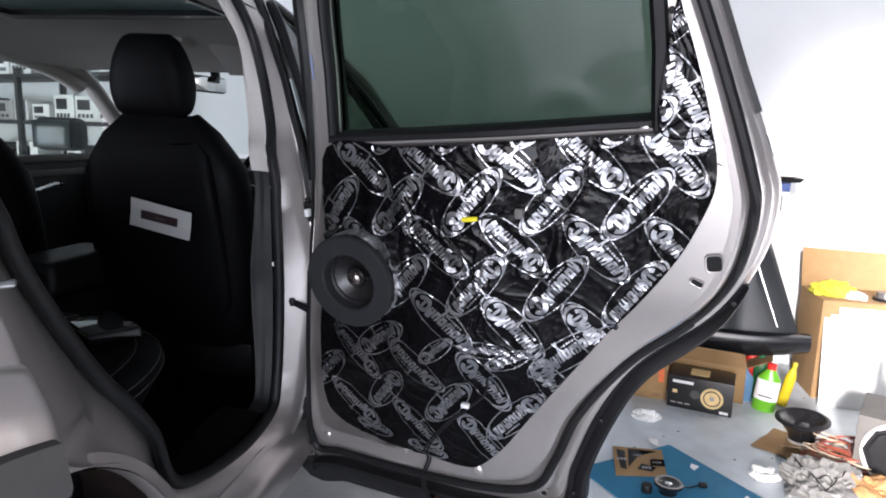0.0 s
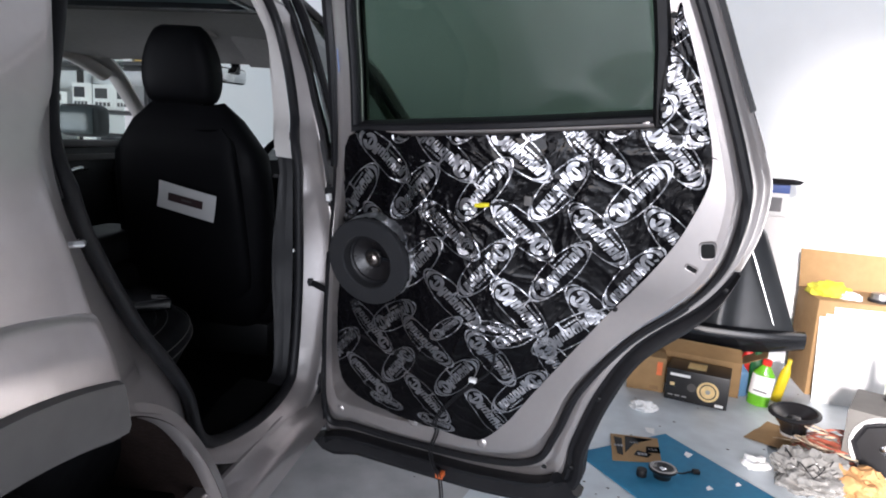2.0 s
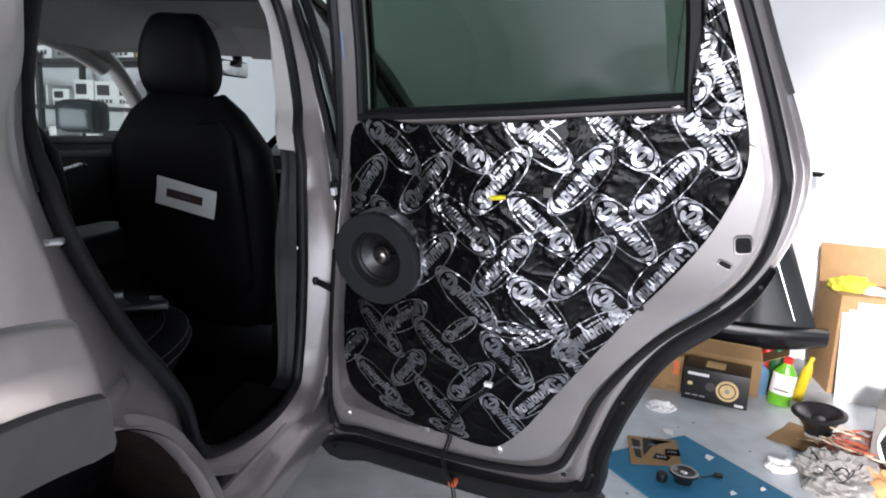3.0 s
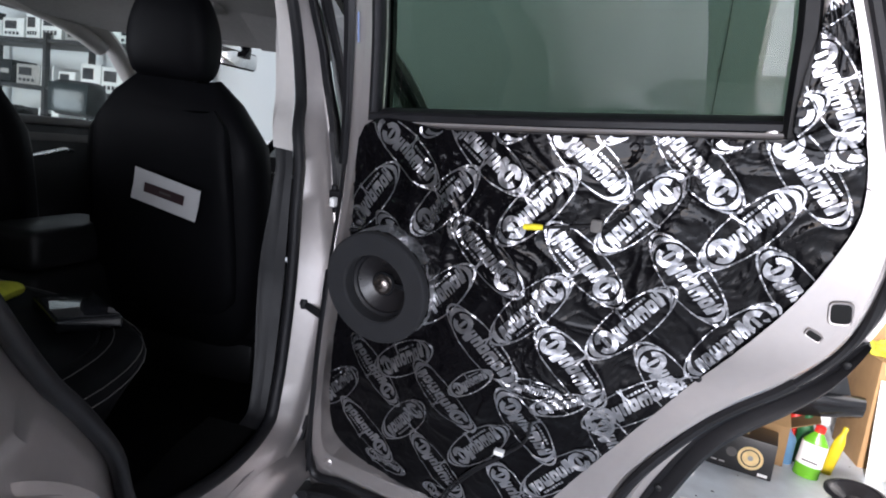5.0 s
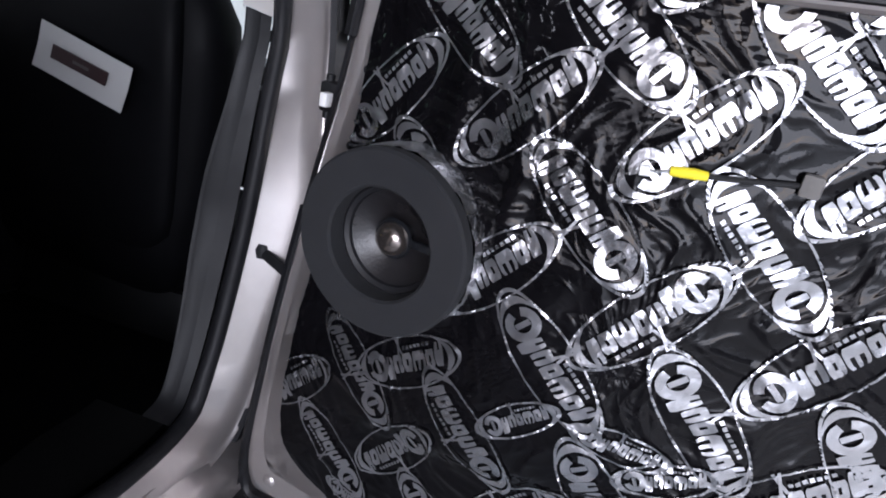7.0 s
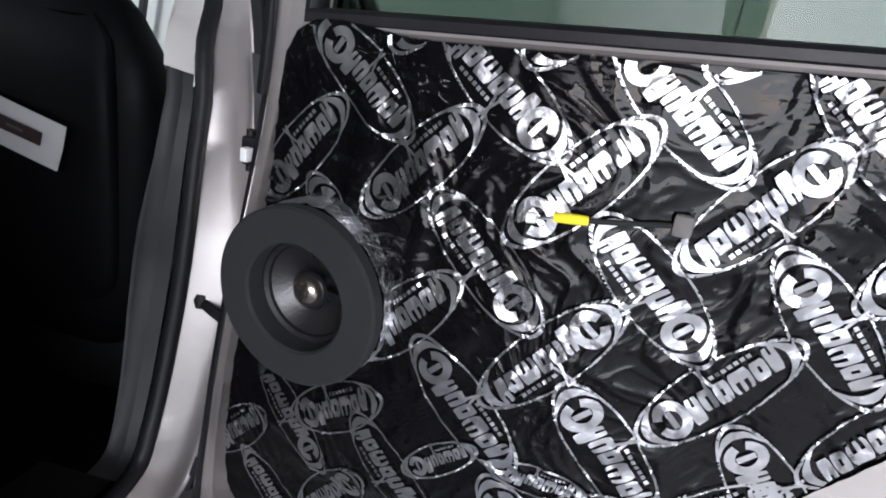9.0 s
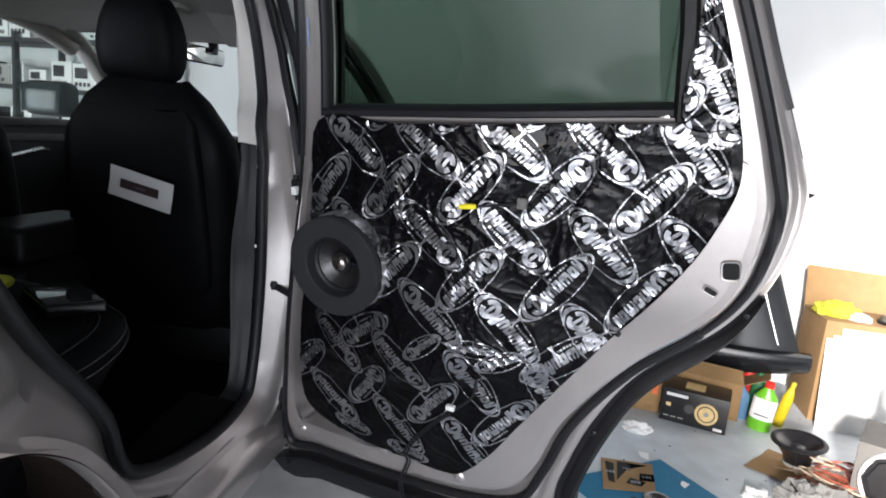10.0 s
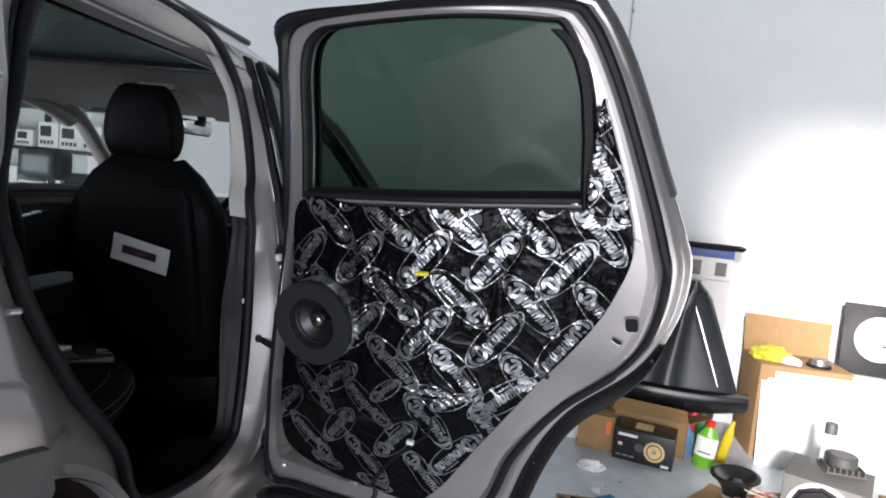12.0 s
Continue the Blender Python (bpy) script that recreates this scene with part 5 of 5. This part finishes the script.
for hx, hy, ex, ey, lift in ((0, -D / 2, 0, -0.04, 0.075), (0, D / 2, 0, 0.06, 0.11), (W / 2, 0, 0.10, 0, 0.05), (-W / 2, 0, -0.09, 0, 0.06)):
    bm = bmesh.new()
    if hx == 0:
        a = [Vector((-W / 2, hy, HB)), Vector((W / 2, hy, HB)), Vector((W / 2 - 0.015, hy + ey, HB + lift)), Vector((-W / 2 + 0.015, hy + ey, HB + lift))]
    else:
        a = [Vector((hx, -D / 2, HB)), Vector((hx, D / 2, HB)), Vector((hx + ex, D / 2 - 0.015, HB + lift)), Vector((hx + ex, -D / 2 + 0.015, HB + lift))]
    loft(bm, [a, [p + Vector((0.002, 0.002, 0.004)) for p in a]], True, True)
    part("flap", bm, CARD, openbox)


def bottle(m, r, h, material, cap_mat, label, neck=0.35, label_mat=None, flat_k=0.6):
    b = thing("bottle", m, label, "bottle", "bottles by the boxes")
    bm = bmesh.new()
    turned(bm, [(r * 0.9, 0.0), (r, 0.006), (r, h * 0.62), (r * 0.92, h * 0.70), (r * neck * 1.3, h * 0.84), (r * neck, h * 0.88), (r * neck, h * 0.9)], Matrix.Diagonal((1, flat_k, 1, 1)), 28)
    body = part("bottle_body", bm, material, b)
    bm = bmesh.new()
    turned(bm, [(r * neck * 1.15, h * 0.88), (r * neck * 1.2, h * 0.98), (r * neck * 0.9, h), (0.0, h)], Matrix.Diagonal((1, max(flat_k, 0.9), 1, 1)), 20)
    part("cap", bm, cap_mat, b)
    if label_mat:
        bm = bmesh.new()
        turned(bm, [(r * 1.012, h * 0.24), (r * 1.012, h * 0.66)], Matrix.Diagonal((1, flat_k, 1, 1)), 28, False)
        part("paper_label", bm, label_mat, body, "white paper label")
        part("label_bar", boxed((-r * 0.6, -r * flat_k * 1.06, h * 0.32), (r * 0.6, -r * flat_k * 1.0, h * 0.345)), DISPLAY, body)
    return b


GREEN = mat("green_liquid_plastic", (0.13, 0.42, 0.02), 0.25, 0, 0.06, 20, 0.02)
RED = mat("red_plastic", (0.7, 0.03, 0.02), 0.35, 0, 0.05, 20, 0.02)
BLUEP = mat("blue_clear_plastic", (0.12, 0.25, 0.42), 0.2, 0, 0.1, 20, 0.02)
AMBERP = mat("yellow_bottle_plastic", (0.55, 0.42, 0.01), 0.35, 0, 0.05, 20, 0.02)
DGREEN = mat("dark_green_plastic", (0.02, 0.14, 0.05), 0.35, 0, 0.1, 20, 0.02)
bottle(pose(1.205, 1.745, 0, 0, 5, -8), 0.048, 0.225, GREEN, RED, "green bottle with white label and red cap", 0.35, WHITE)
bottle(pose(1.285, 1.84, 0, 0, 10, -8), 0.022, 0.22, AMBERP, AMBERP, "slim yellow plastic bottle leaning by the carton", 0.4)
bottle(pose(1.12, 1.83, 0, 0, 0, 0), 0.04, 0.17, BLUEP, BLUEP, "small blue plastic spray bottle", 0.3)
bottle(pose(1.19, 1.88, 0, 0, 0, 0), 0.032, 0.23, DGREEN, DGREEN, "dark green plastic bottle behind the others", 0.4)
bottle(pose(1.15, 1.93, 0, 0, 0, 0), 0.03, 0.24, RED, DGREEN, "dark red bottle behind the others", 0.4)

# the large carton with its back flap up, and what lies on it
big = thing("large_carton", pose(1.585, 2.21, 0, 0, 0, 12), "large brown carton with its back flap raised", "box")
part("body", boxed((-0.20, -0.15, 0), (0.22, 0.17, 0.475), 0.004), CARD, big)
part("top_flap", boxed((-0.20, -0.155, 0.4755), (0.225, 0.17, 0.480), 0.001), CARD, big)
bm = bmesh.new()
a = [Vector((-0.20, 0.165, 0.478)), Vector((0.225, 0.165, 0.478)), Vector((0.235, 0.20, 0.665)), Vector((-0.205, 0.20, 0.675))]
loft(bm, [a, [p + Vector((0, 0.005, 0)) for p in a]], True, True)
part("back_flap", bm, CARD, big)
part("printed_bar", boxed((-0.13, -0.1525, 0.42), (-0.075, -0.151, 0.44)), mat("black_stamp", (0.05, 0.04, 0.035), 0.8), big, "dark printed bar")
part("tape", boxed((-0.16, -0.1527, 0.395), (-0.09, -0.1512, 0.415)), WHITE, big)
# white sheets added to stand for the sunlit glare of the carton's front
for lo, hi, top, lean in ((-0.20, 0.185, 0.40, 0.085), (-0.14, 0.215, 0.452, 0.055)):
    sheet_board = thing("sun_glare_board", pose(1.585, 2.21, 0, 0, 0, 12), "white sheet added for the sun glare on the carton's front", "card", "white card sheets")
    bm = bmesh.new()
    a = [Vector((lo, -0.165 - lean, 0.001)), Vector((hi - 0.03, -0.165 - lean, 0.001)), Vector((hi, -0.159, top)), Vector((lo + 0.01, -0.159, top))]
    loft(bm, [a, [p + Vector((0, 0.004, 0)) for p in a]], True, True)
    part("sheet", bm, WHITE, sheet_board)
rag = thing("yellow_rag", pose(1.47, 2.16, 0.481, 0, 0, 5), "crumpled yellow and white cloth on the carton", "cloth")
bm = bmesh.new()
bmesh.ops.create_icosphere(bm, subdivisions=4, radius=1.0)
for v in bm.verts:
    k = 1 + 0.30 * noise.noise(v.co * 2.1) + 0.16 * noise.noise(v.co * 5)
    v.co = Vector((v.co.x * 0.09 * k, v.co.y * 0.06 * k, max(0.0, v.co.z * 0.05 * k + 0.022)))
part("cloth", bm, mat("yellow_cloth", (0.5, 0.47, 0.04), 0.9, 0, 0.2, 20, 0.4), rag)
bm = bmesh.new()
bmesh.ops.create_icosphere(bm, subdivisions=4, radius=1.0)
for v in bm.verts:
    k = 1 + 0.35 * noise.noise(v.co * 2.4 + Vector((4, 0, 0))) + 0.15 * noise.noise(v.co * 6)
    v.co = Vector((0.085 + v.co.x * 0.05 * k, -0.03 + v.co.y * 0.04 * k, max(0.0, v.co.z * 0.024 * k + 0.008)))
part("white_cloth", bm, WHITE, rag)
tw = thing("small_speaker", pose(1.69, 2.165, 0.481), "small round black speaker on the carton", "speaker")
bm = bmesh.new()
turned(bm, [(0.045, 0.0), (0.045, 0.03), (0.042, 0.04), (0.030, 0.042), (0.0, 0.036)], sides=30)
part("magnet", bm, mat("grey_metal", (0.25, 0.25, 0.26), 0.35, 0.8), tw)
bm = bmesh.new()
turned(bm, [(0.055, 0.0), (0.055, 0.012), (0.046, 0.014)], sides=30, cap=False)
part("flange", bm, BLACK, tw)

# white boxes and the black baffle at the far right
carton_box("white_carton", pose(2.05, 2.30, 0, 0, 0, 3), (0.44, 0.30, 0.44), WHITE, "large white cardboard carton by the wall", "box")
panel = thing("speaker_baffle", pose(1.985, 2.36, 0.4415, -7, 0, 3), "square black speaker baffle with white disc", "speaker")
part("board", boxed((-0.18, -0.012, 0), (0.18, 0.012, 0.365), 0.003), BLACK, panel)
bm = bmesh.new()
turned(bm, [(0.0, 0.004), (0.05, 0.008), (0.10, 0.004), (0.115, 0.0), (0.115, -0.004)], Matrix.Translation((-0.01, -0.013, 0.19)) @ Matrix.Rotation(radians(90), 4, "X"), 48)
part("white_cone", bm, WHITE, panel, "white round cone")
part("logo_bar", boxed((0.0, -0.024, 0.15), (0.06, -0.0215, 0.165)), DISPLAY, panel)
carton_box("white_carton", pose(2.6, 2.25, 0, 0, 0, -4), (0.5, 0.35, 0.5), WHITE, "large white cardboard carton by the wall", "box")

# subwoofer box with woofer, odds and ends on it
GREYWOOD = mat("grey_board", (0.13, 0.125, 0.115), 0.75, 0, 0.12, 20, 0.3, 150)
sub = thing("subwoofer", pose(1.64, 1.34, 0, 0, 0, -14) @ Matrix.Scale(0.86, 4), "grey subwoofer box with a black woofer", "speaker")
part("cabinet", boxed((-0.16, -0.15, 0), (0.17, 0.17, 0.275), 0.004), GREYWOOD, sub)
face = Matrix.Translation((-0.005, -0.151, 0.138)) @ Matrix.Rotation(radians(90), 4, "X")
bm = bmesh.new()
turned(bm, [(0.136, -0.002), (0.136, 0.008), (0.132, 0.013), (0.120, 0.012), (0.116, 0.004)], face, 48, False)
part("frame_ring", bm, mat("white_painted_metal", (0.78, 0.78, 0.77), 0.4), sub, "pale grey woofer ring")
bm = bmesh.new()
turned(bm, [(0.128, 0.010), (0.124, 0.018), (0.115, 0.019), (0.108, 0.013), (0.098, 0.006)], face, 8, False)
part("surround", bm, BLACK, sub)
bm = bmesh.new()
turned(bm, [(0.108, 0.010), (0.05, -0.004), (0.045, 0.004), (0.02, 0.009), (0.0, 0.01)], face, 48)
part("cone", bm, TRIM, sub)
bm = bmesh.new()
turned(bm, [(0.022, 0.010), (0.018, 0.0125), (0.0, 0.014)], face, 7)
part("dust_cap_badge", bm, CHROME, sub)
amp = thing("round_transformer", pose(1.69, 1.40, 0.2375, 0, 0, 10) @ Matrix.Scale(0.86, 4), "grey round transformer with metal fins", "part")
bm = bmesh.new()
turned(bm, [(0.0, 0.03), (0.056, 0.03), (0.062, 0.036), (0.062, 0.075), (0.056, 0.082), (0.0, 0.08)], sides=36)
part("coil", bm, mat("grey_metal_can", (0.07, 0.07, 0.07), 0.5, 0.3), amp)
for k in range(7):
    part("fin", boxed((-0.075 + 0.025 * k, -0.055, 0.0), (-0.069 + 0.025 * k, 0.05, 0.032), 0.001), CLAD, amp)
part("fin_base", boxed((-0.08, -0.056, 0.0), (0.09, 0.052, 0.008), 0.001), CLAD, amp)
can = thing("spray_can", pose(1.66, 1.52, 0), "grey and white spray can beside the carton", "can")
bm = bmesh.new()
turned(bm, [(0.0, 0.0), (0.028, 0.0), (0.028, 0.33), (0.024, 0.345), (0.0, 0.345)], sides=28)
part("can_body", bm, WHITE, can)
bm = bmesh.new()
turned(bm, [(0.024, 0.345), (0.024, 0.385), (0.021, 0.39), (0.0, 0.39)], sides=28)
part("can_cap", bm, CLAD, can)
wire_bits = thing("open_gear_box", pose(1.95, 1.25, 0, 0, 0, 10), "brown open box with dark gear", "box")
part("body", boxed((-0.12, -0.12, 0), (0.12, 0.12, 0.2), 0.003), CARD, wire_bits)
part("gear", boxed((-0.08, -0.125, 0.03), (0.08, -0.119, 0.17), 0.01), BLACK, wire_bits)

# loose woofer on the floor
wf = thing("loose_woofer", pose(1.345, 1.45, 0.02, -14, 6, 0) @ Matrix.Scale(1.08, 4), "loose black woofer lying face up on cardboard", "speaker")
wf.matrix_world = pose(1.335, 1.45, 0.012, 4, -4, 0) @ Matrix.Diagonal((0.98, 0.98, 0.78, 1))
bm = bmesh.new()
turned(bm, [(0.0, 0.012), (0.05, 0.012), (0.052, 0.04), (0.06, 0.06), (0.085, 0.105), (0.097, 0.115), (0.099, 0.122)], sides=40, cap=False)
part("basket", bm, GLOSSBLACK, wf)
bm = bmesh.new()
turned(bm, [(0.101, 0.118), (0.101, 0.125), (0.094, 0.127), (0.090, 0.131), (0.083, 0.130), (0.079, 0.125)], sides=40, cap=False)
part("rim", bm, BLACK, wf)
bm = bmesh.new()
turned(bm, [(0.080, 0.125), (0.05, 0.098), (0.03, 0.085), (0.027, 0.094), (0.012, 0.1), (0.0, 0.101)], sides=40, cap=False)
part("cone", bm, TRANSLUCENT, wf)
bm = bmesh.new()
turned(bm, [(0.0, 0.0), (0.05, 0.0), (0.052, 0.016), (0.0, 0.018)], sides=32)
part("magnet", bm, GREYCARD, wf)

# cables, cardboard, bags
sheetcard = thing("flat_cardboard", pose(1.36, 1.36, 0, 0, 0, -24), "torn flat brown cardboard on the floor", "cardboard")
bm = bmesh.new()
rows = [[Vector((x + 0.01 * noise.noise(Vector((x * 9, y * 9, 0))), y, 0.003 + 0.012 * max(0, noise.noise(Vector((x * 5, y * 5, 2)))))) for x in np.linspace(-0.18, 0.17, 10)] for y in np.linspace(-0.12, 0.12, 8)]
loft(bm, rows)
loft(bm, [[p + Vector((0, 0, 0.003)) for p in r] for r in rows])
part("board", bm, CARD, sheetcard)
COPPER = mat("copper_red_wire", (0.38, 0.10, 0.06), 0.4, 0.1, 0.3, 50, 0.1)
PALEWIRE = mat("beige_wire", (0.62, 0.5, 0.36), 0.45, 0, 0.2, 50, 0.1)
tangle = thing("cable_tangle", pose(1.47, 1.33, 0.0), "tangle of red-brown and beige speaker wires", "cables")
RC = random.Random(11)
for k in range(26):
    cx, cy, r = RC.uniform(-0.07, 0.08), RC.uniform(-0.09, 0.07), RC.uniform(0.03, 0.085)
    a0, tilt = RC.uniform(0, 6.28), RC.uniform(-0.4, 0.4)
    pts = []
    for j in range(26):
        t = a0 + j * 0.36
        rr = r * (1 + 0.25 * noise.noise(Vector((k * 3.1, j * 0.3, 0))))
        pts.append(Vector((cx + rr * math.cos(t), cy + rr * 0.8 * math.sin(t), 0.012 + 0.0026 * k + max(-0.008, tilt * rr * math.sin(t + 1)))))
    part("wire_loop", tube(bmesh.new(), pts, 0.0032, 6), COPPER if k % 3 else PALEWIRE, tangle)
for k, pts in enumerate(([(-0.10, -0.02, 0.02), (-0.16, -0.07, 0.012), (-0.13, -0.14, 0.01), (-0.04, -0.16, 0.012), (0.0, -0.10, 0.02)], [(-0.05, 0.02, 0.03), (-0.12, 0.05, 0.012), (-0.22, 0.03, 0.008), (-0.2, -0.06, 0.008)], [(0.02, -0.05, 0.03), (-0.03, -0.2, 0.01), (-0.12, -0.26, 0.008)])):
    part("stray_wire", tube(bmesh.new(), spline(pts, 7), 0.003, 6), PALEWIRE if k != 2 else BLACK, tangle)


def crumple(name, m, size, material, label, category, seed, rough=0.35, sub=4):
    t = thing(name, m, label, category)
    bm = bmesh.new()
    bmesh.ops.create_icosphere(bm, subdivisions=sub, radius=1.0)
    off = Vector((seed * 7.3, seed * 3.1, 0))
    for v in bm.verts:
        p = v.co.copy()
        k = 1 + rough * noise.noise(p * 1.7 + off) + rough * 0.7 * (1 - 2 * abs(noise.noise(p * 3.3 + off))) * 0.5 + rough * 0.25 * noise.noise(p * 8 + off)
        v.co = Vector((p.x * size[0] * k, p.y * size[1] * k, max(0.0, (p.z + 0.55) * size[2] * k)))
    part("folds", bm, material, t, smooth_angle=25)
    return t


PLASTIC = mat("thin_white_plastic", (0.27, 0.265, 0.25), 0.22, 0, 0.12, 15, 0.6, 40, depth=0.01)
crumple("plastic_bag", pose(1.36, 1.05, 0), (0.105, 0.12, 0.055), PLASTIC, "crumpled clear white plastic bag on the floor", "bag", 1, 0.5, 5)
loops = thing("black_leads", pose(1.36, 1.05, 0), "thin black leads lying over the plastic bag", "cables")
RL = random.Random(21)
for k in range(6):
    cx, cy, r, a0 = RL.uniform(-0.05, 0.05), RL.uniform(-0.06, 0.07), RL.uniform(0.03, 0.06), RL.uniform(0, 6)
    pts = [Vector((cx + r * math.cos(a0 + 0.4 * j), cy + r * math.sin(a0 + 0.4 * j) * 0.8, 0.062 + 0.02 * math.sin(j * 0.9 + k) + 0.014)) for j in range(11)]
    part("lead", tube(bmesh.new(), spline(pts, 3), 0.0022, 6), BLACK, loops)
crumple("paper_bag", pose(1.52, 1.05, 0, 0, 0, 30), (0.075, 0.085, 0.06), mat("tan_paper", (0.46, 0.25, 0.10), 0.8, 0, 0.12, 15, 0.4, 60), "crumpled tan paper bag on the floor", "bag", 2, 0.3)
crumple("tissue", pose(0.74, 1.385, 0), (0.05, 0.03, 0.022), WHITE, "crumpled white tissue on the concrete", "tissue", 3, 0.5)
crumple("tissue", pose(1.185, 1.075, 0), (0.042, 0.035, 0.022), WHITE, "crumpled white tissue on the concrete", "tissue", 4, 0.5)

# blue mat and the work on it
LM = math.atan2(-0.345, 0.43)
MATM = Matrix.Translation((0.575, 0.822, 0)) @ Matrix.Rotation(LM, 4, "Z")
mat_ob = thing("blue_mat", MATM, "thin blue foam mat on the concrete floor", "mat")
part("sheet", boxed((0.0, 0.0, 0.0005), (0.80, 0.45, 0.006), 0.0015), BLUE, mat_ob)
work = thing("cutting_card", Matrix.Translation((0.775, 0.96, 0.0062)) @ Matrix.Rotation(radians(18), 4, "Z"), "brown card with scraps of black foil sheet", "cardboard")
bm = bmesh.new()
slab(bm, [(-0.105, -0.105), (0.075, -0.085), (0.10, 0.115), (-0.085, 0.115)], lambda a, b, d: Vector((a, b, 0.001 + d)), 0.003)
part("card", bm, CARD, work)
for k, pts in enumerate(([(-0.08, -0.05), (-0.06, -0.06), (-0.045, 0.08), (-0.075, 0.09)], [(-0.05, -0.04), (0.0, 0.05), (0.075, 0.095), (-0.03, 0.10)], [(-0.02, -0.05), (0.03, -0.06), (0.05, -0.03), (0.0, -0.01)], [(0.03, -0.02), (0.085, -0.015), (0.09, 0.035), (0.04, 0.03)])):
    bm = bmesh.new()
    slab(bm, pts, lambda a, b, d: Vector((a, b, 0.0042 + d)), 0.0015)
    off = part("foil_offcut", bm, FILM, work, "black foil offcut")
    cx, cy = sum(p[0] for p in pts) / len(pts), sum(p[1] for p in pts) / len(pts)
    bm = bmesh.new()
    for j in range(3):
        box(bm, (cx - 0.018 + 0.012 * j, cy - 0.008, 0.0058), (cx - 0.009 + 0.012 * j, cy + 0.008, 0.0063))
    part("print_scrap", bm, FOIL, off)
ts = thing("bare_speaker", pose(0.885, 0.80, 0.0062, 0, 0, 20), "small bare black speaker lying on the blue mat", "speaker")
bm = bmesh.new()
turned(bm, [(0.0, 0.0), (0.030, 0.0), (0.032, 0.014), (0.044, 0.026), (0.049, 0.030), (0.049, 0.036), (0.045, 0.038)], sides=36, cap=False)
part("basket", bm, GLOSSBLACK, ts)
bm = bmesh.new()
turned(bm, [(0.045, 0.038), (0.041, 0.0405), (0.036, 0.038)], sides=36, cap=False)
part("surround", bm, GREYCARD, ts, "pale grey surround")
bm = bmesh.new()
turned(bm, [(0.036, 0.038), (0.016, 0.028), (0.0, 0.028)], sides=36, cap=False)
part("cone", bm, TRANSLUCENT, ts)
bm = bmesh.new()
turned(bm, [(0.014, 0.028), (0.012, 0.034), (0.006, 0.037), (0.0, 0.0375)], sides=24, cap=False)
part("dust_cap", bm, CHROME, ts, "shiny dust cap")
bm = bmesh.new()
turned(bm, [(0.0, 0.0), (0.017, 0.0), (0.018, 0.003), (0.018, 0.024), (0.016, 0.027), (0.0, 0.027)], Matrix.Translation((-0.072, -0.004, 0)), 20)
part("crossover_can", bm, TRIM, ts)
part("lead", tube(bmesh.new(), spline([(0.045, 0.01, 0.016), (0.08, 0.03, 0.006), (0.105, 0.045, 0.005), (0.125, 0.052, 0.005)], 5), 0.0025, 6), BLACK, ts)
part("plug", boxed((0.12, 0.042, 0.0), (0.145, 0.062, 0.012), 0.002), TRIM, ts)
for x, y, s in ((0.80, 1.16, 0.026), (0.955, 1.02, 0.018), (1.04, 0.80, 0.012), (1.13, 0.88, 0.010)):
    t = thing("paper_scrap", pose(x, y, 0.0065, 0, 0, 40 * s * 100), "torn white paper scrap", "paper")
    bm = bmesh.new()
    a = [Vector((-s, -0.5 * s, 0)), Vector((0.9 * s, -0.7 * s, 0.003)), Vector((0.7 * s, 0.8 * s, 0.006)), Vector((-0.5 * s, 0.6 * s, 0.002))]
    loft(bm, [a, [p + Vector((0, 0, 0.001)) for p in a]], True, True)
    part("scrap", bm, WHITE, t)
rd = random.Random(9)
bm = bmesh.new()
for k in range(60):
    x, y = rd.uniform(-0.2, 1.4), rd.uniform(0.35, 2.0)
    s = rd.uniform(0.002, 0.006)
    turned(bm, [(s, 0.0006), (s * 0.7, 0.0022), (0.0, 0.0024)], Matrix.Translation((x, y, 0)) @ Matrix.Diagonal((1.4, 0.8, 1, 1)), 6)
tagged(link("floor_grit", bm, mat("dark_grit", (0.05, 0.045, 0.04), 0.9)), "dark specks of dirt on the concrete floor", "dirt", kind="stuff")
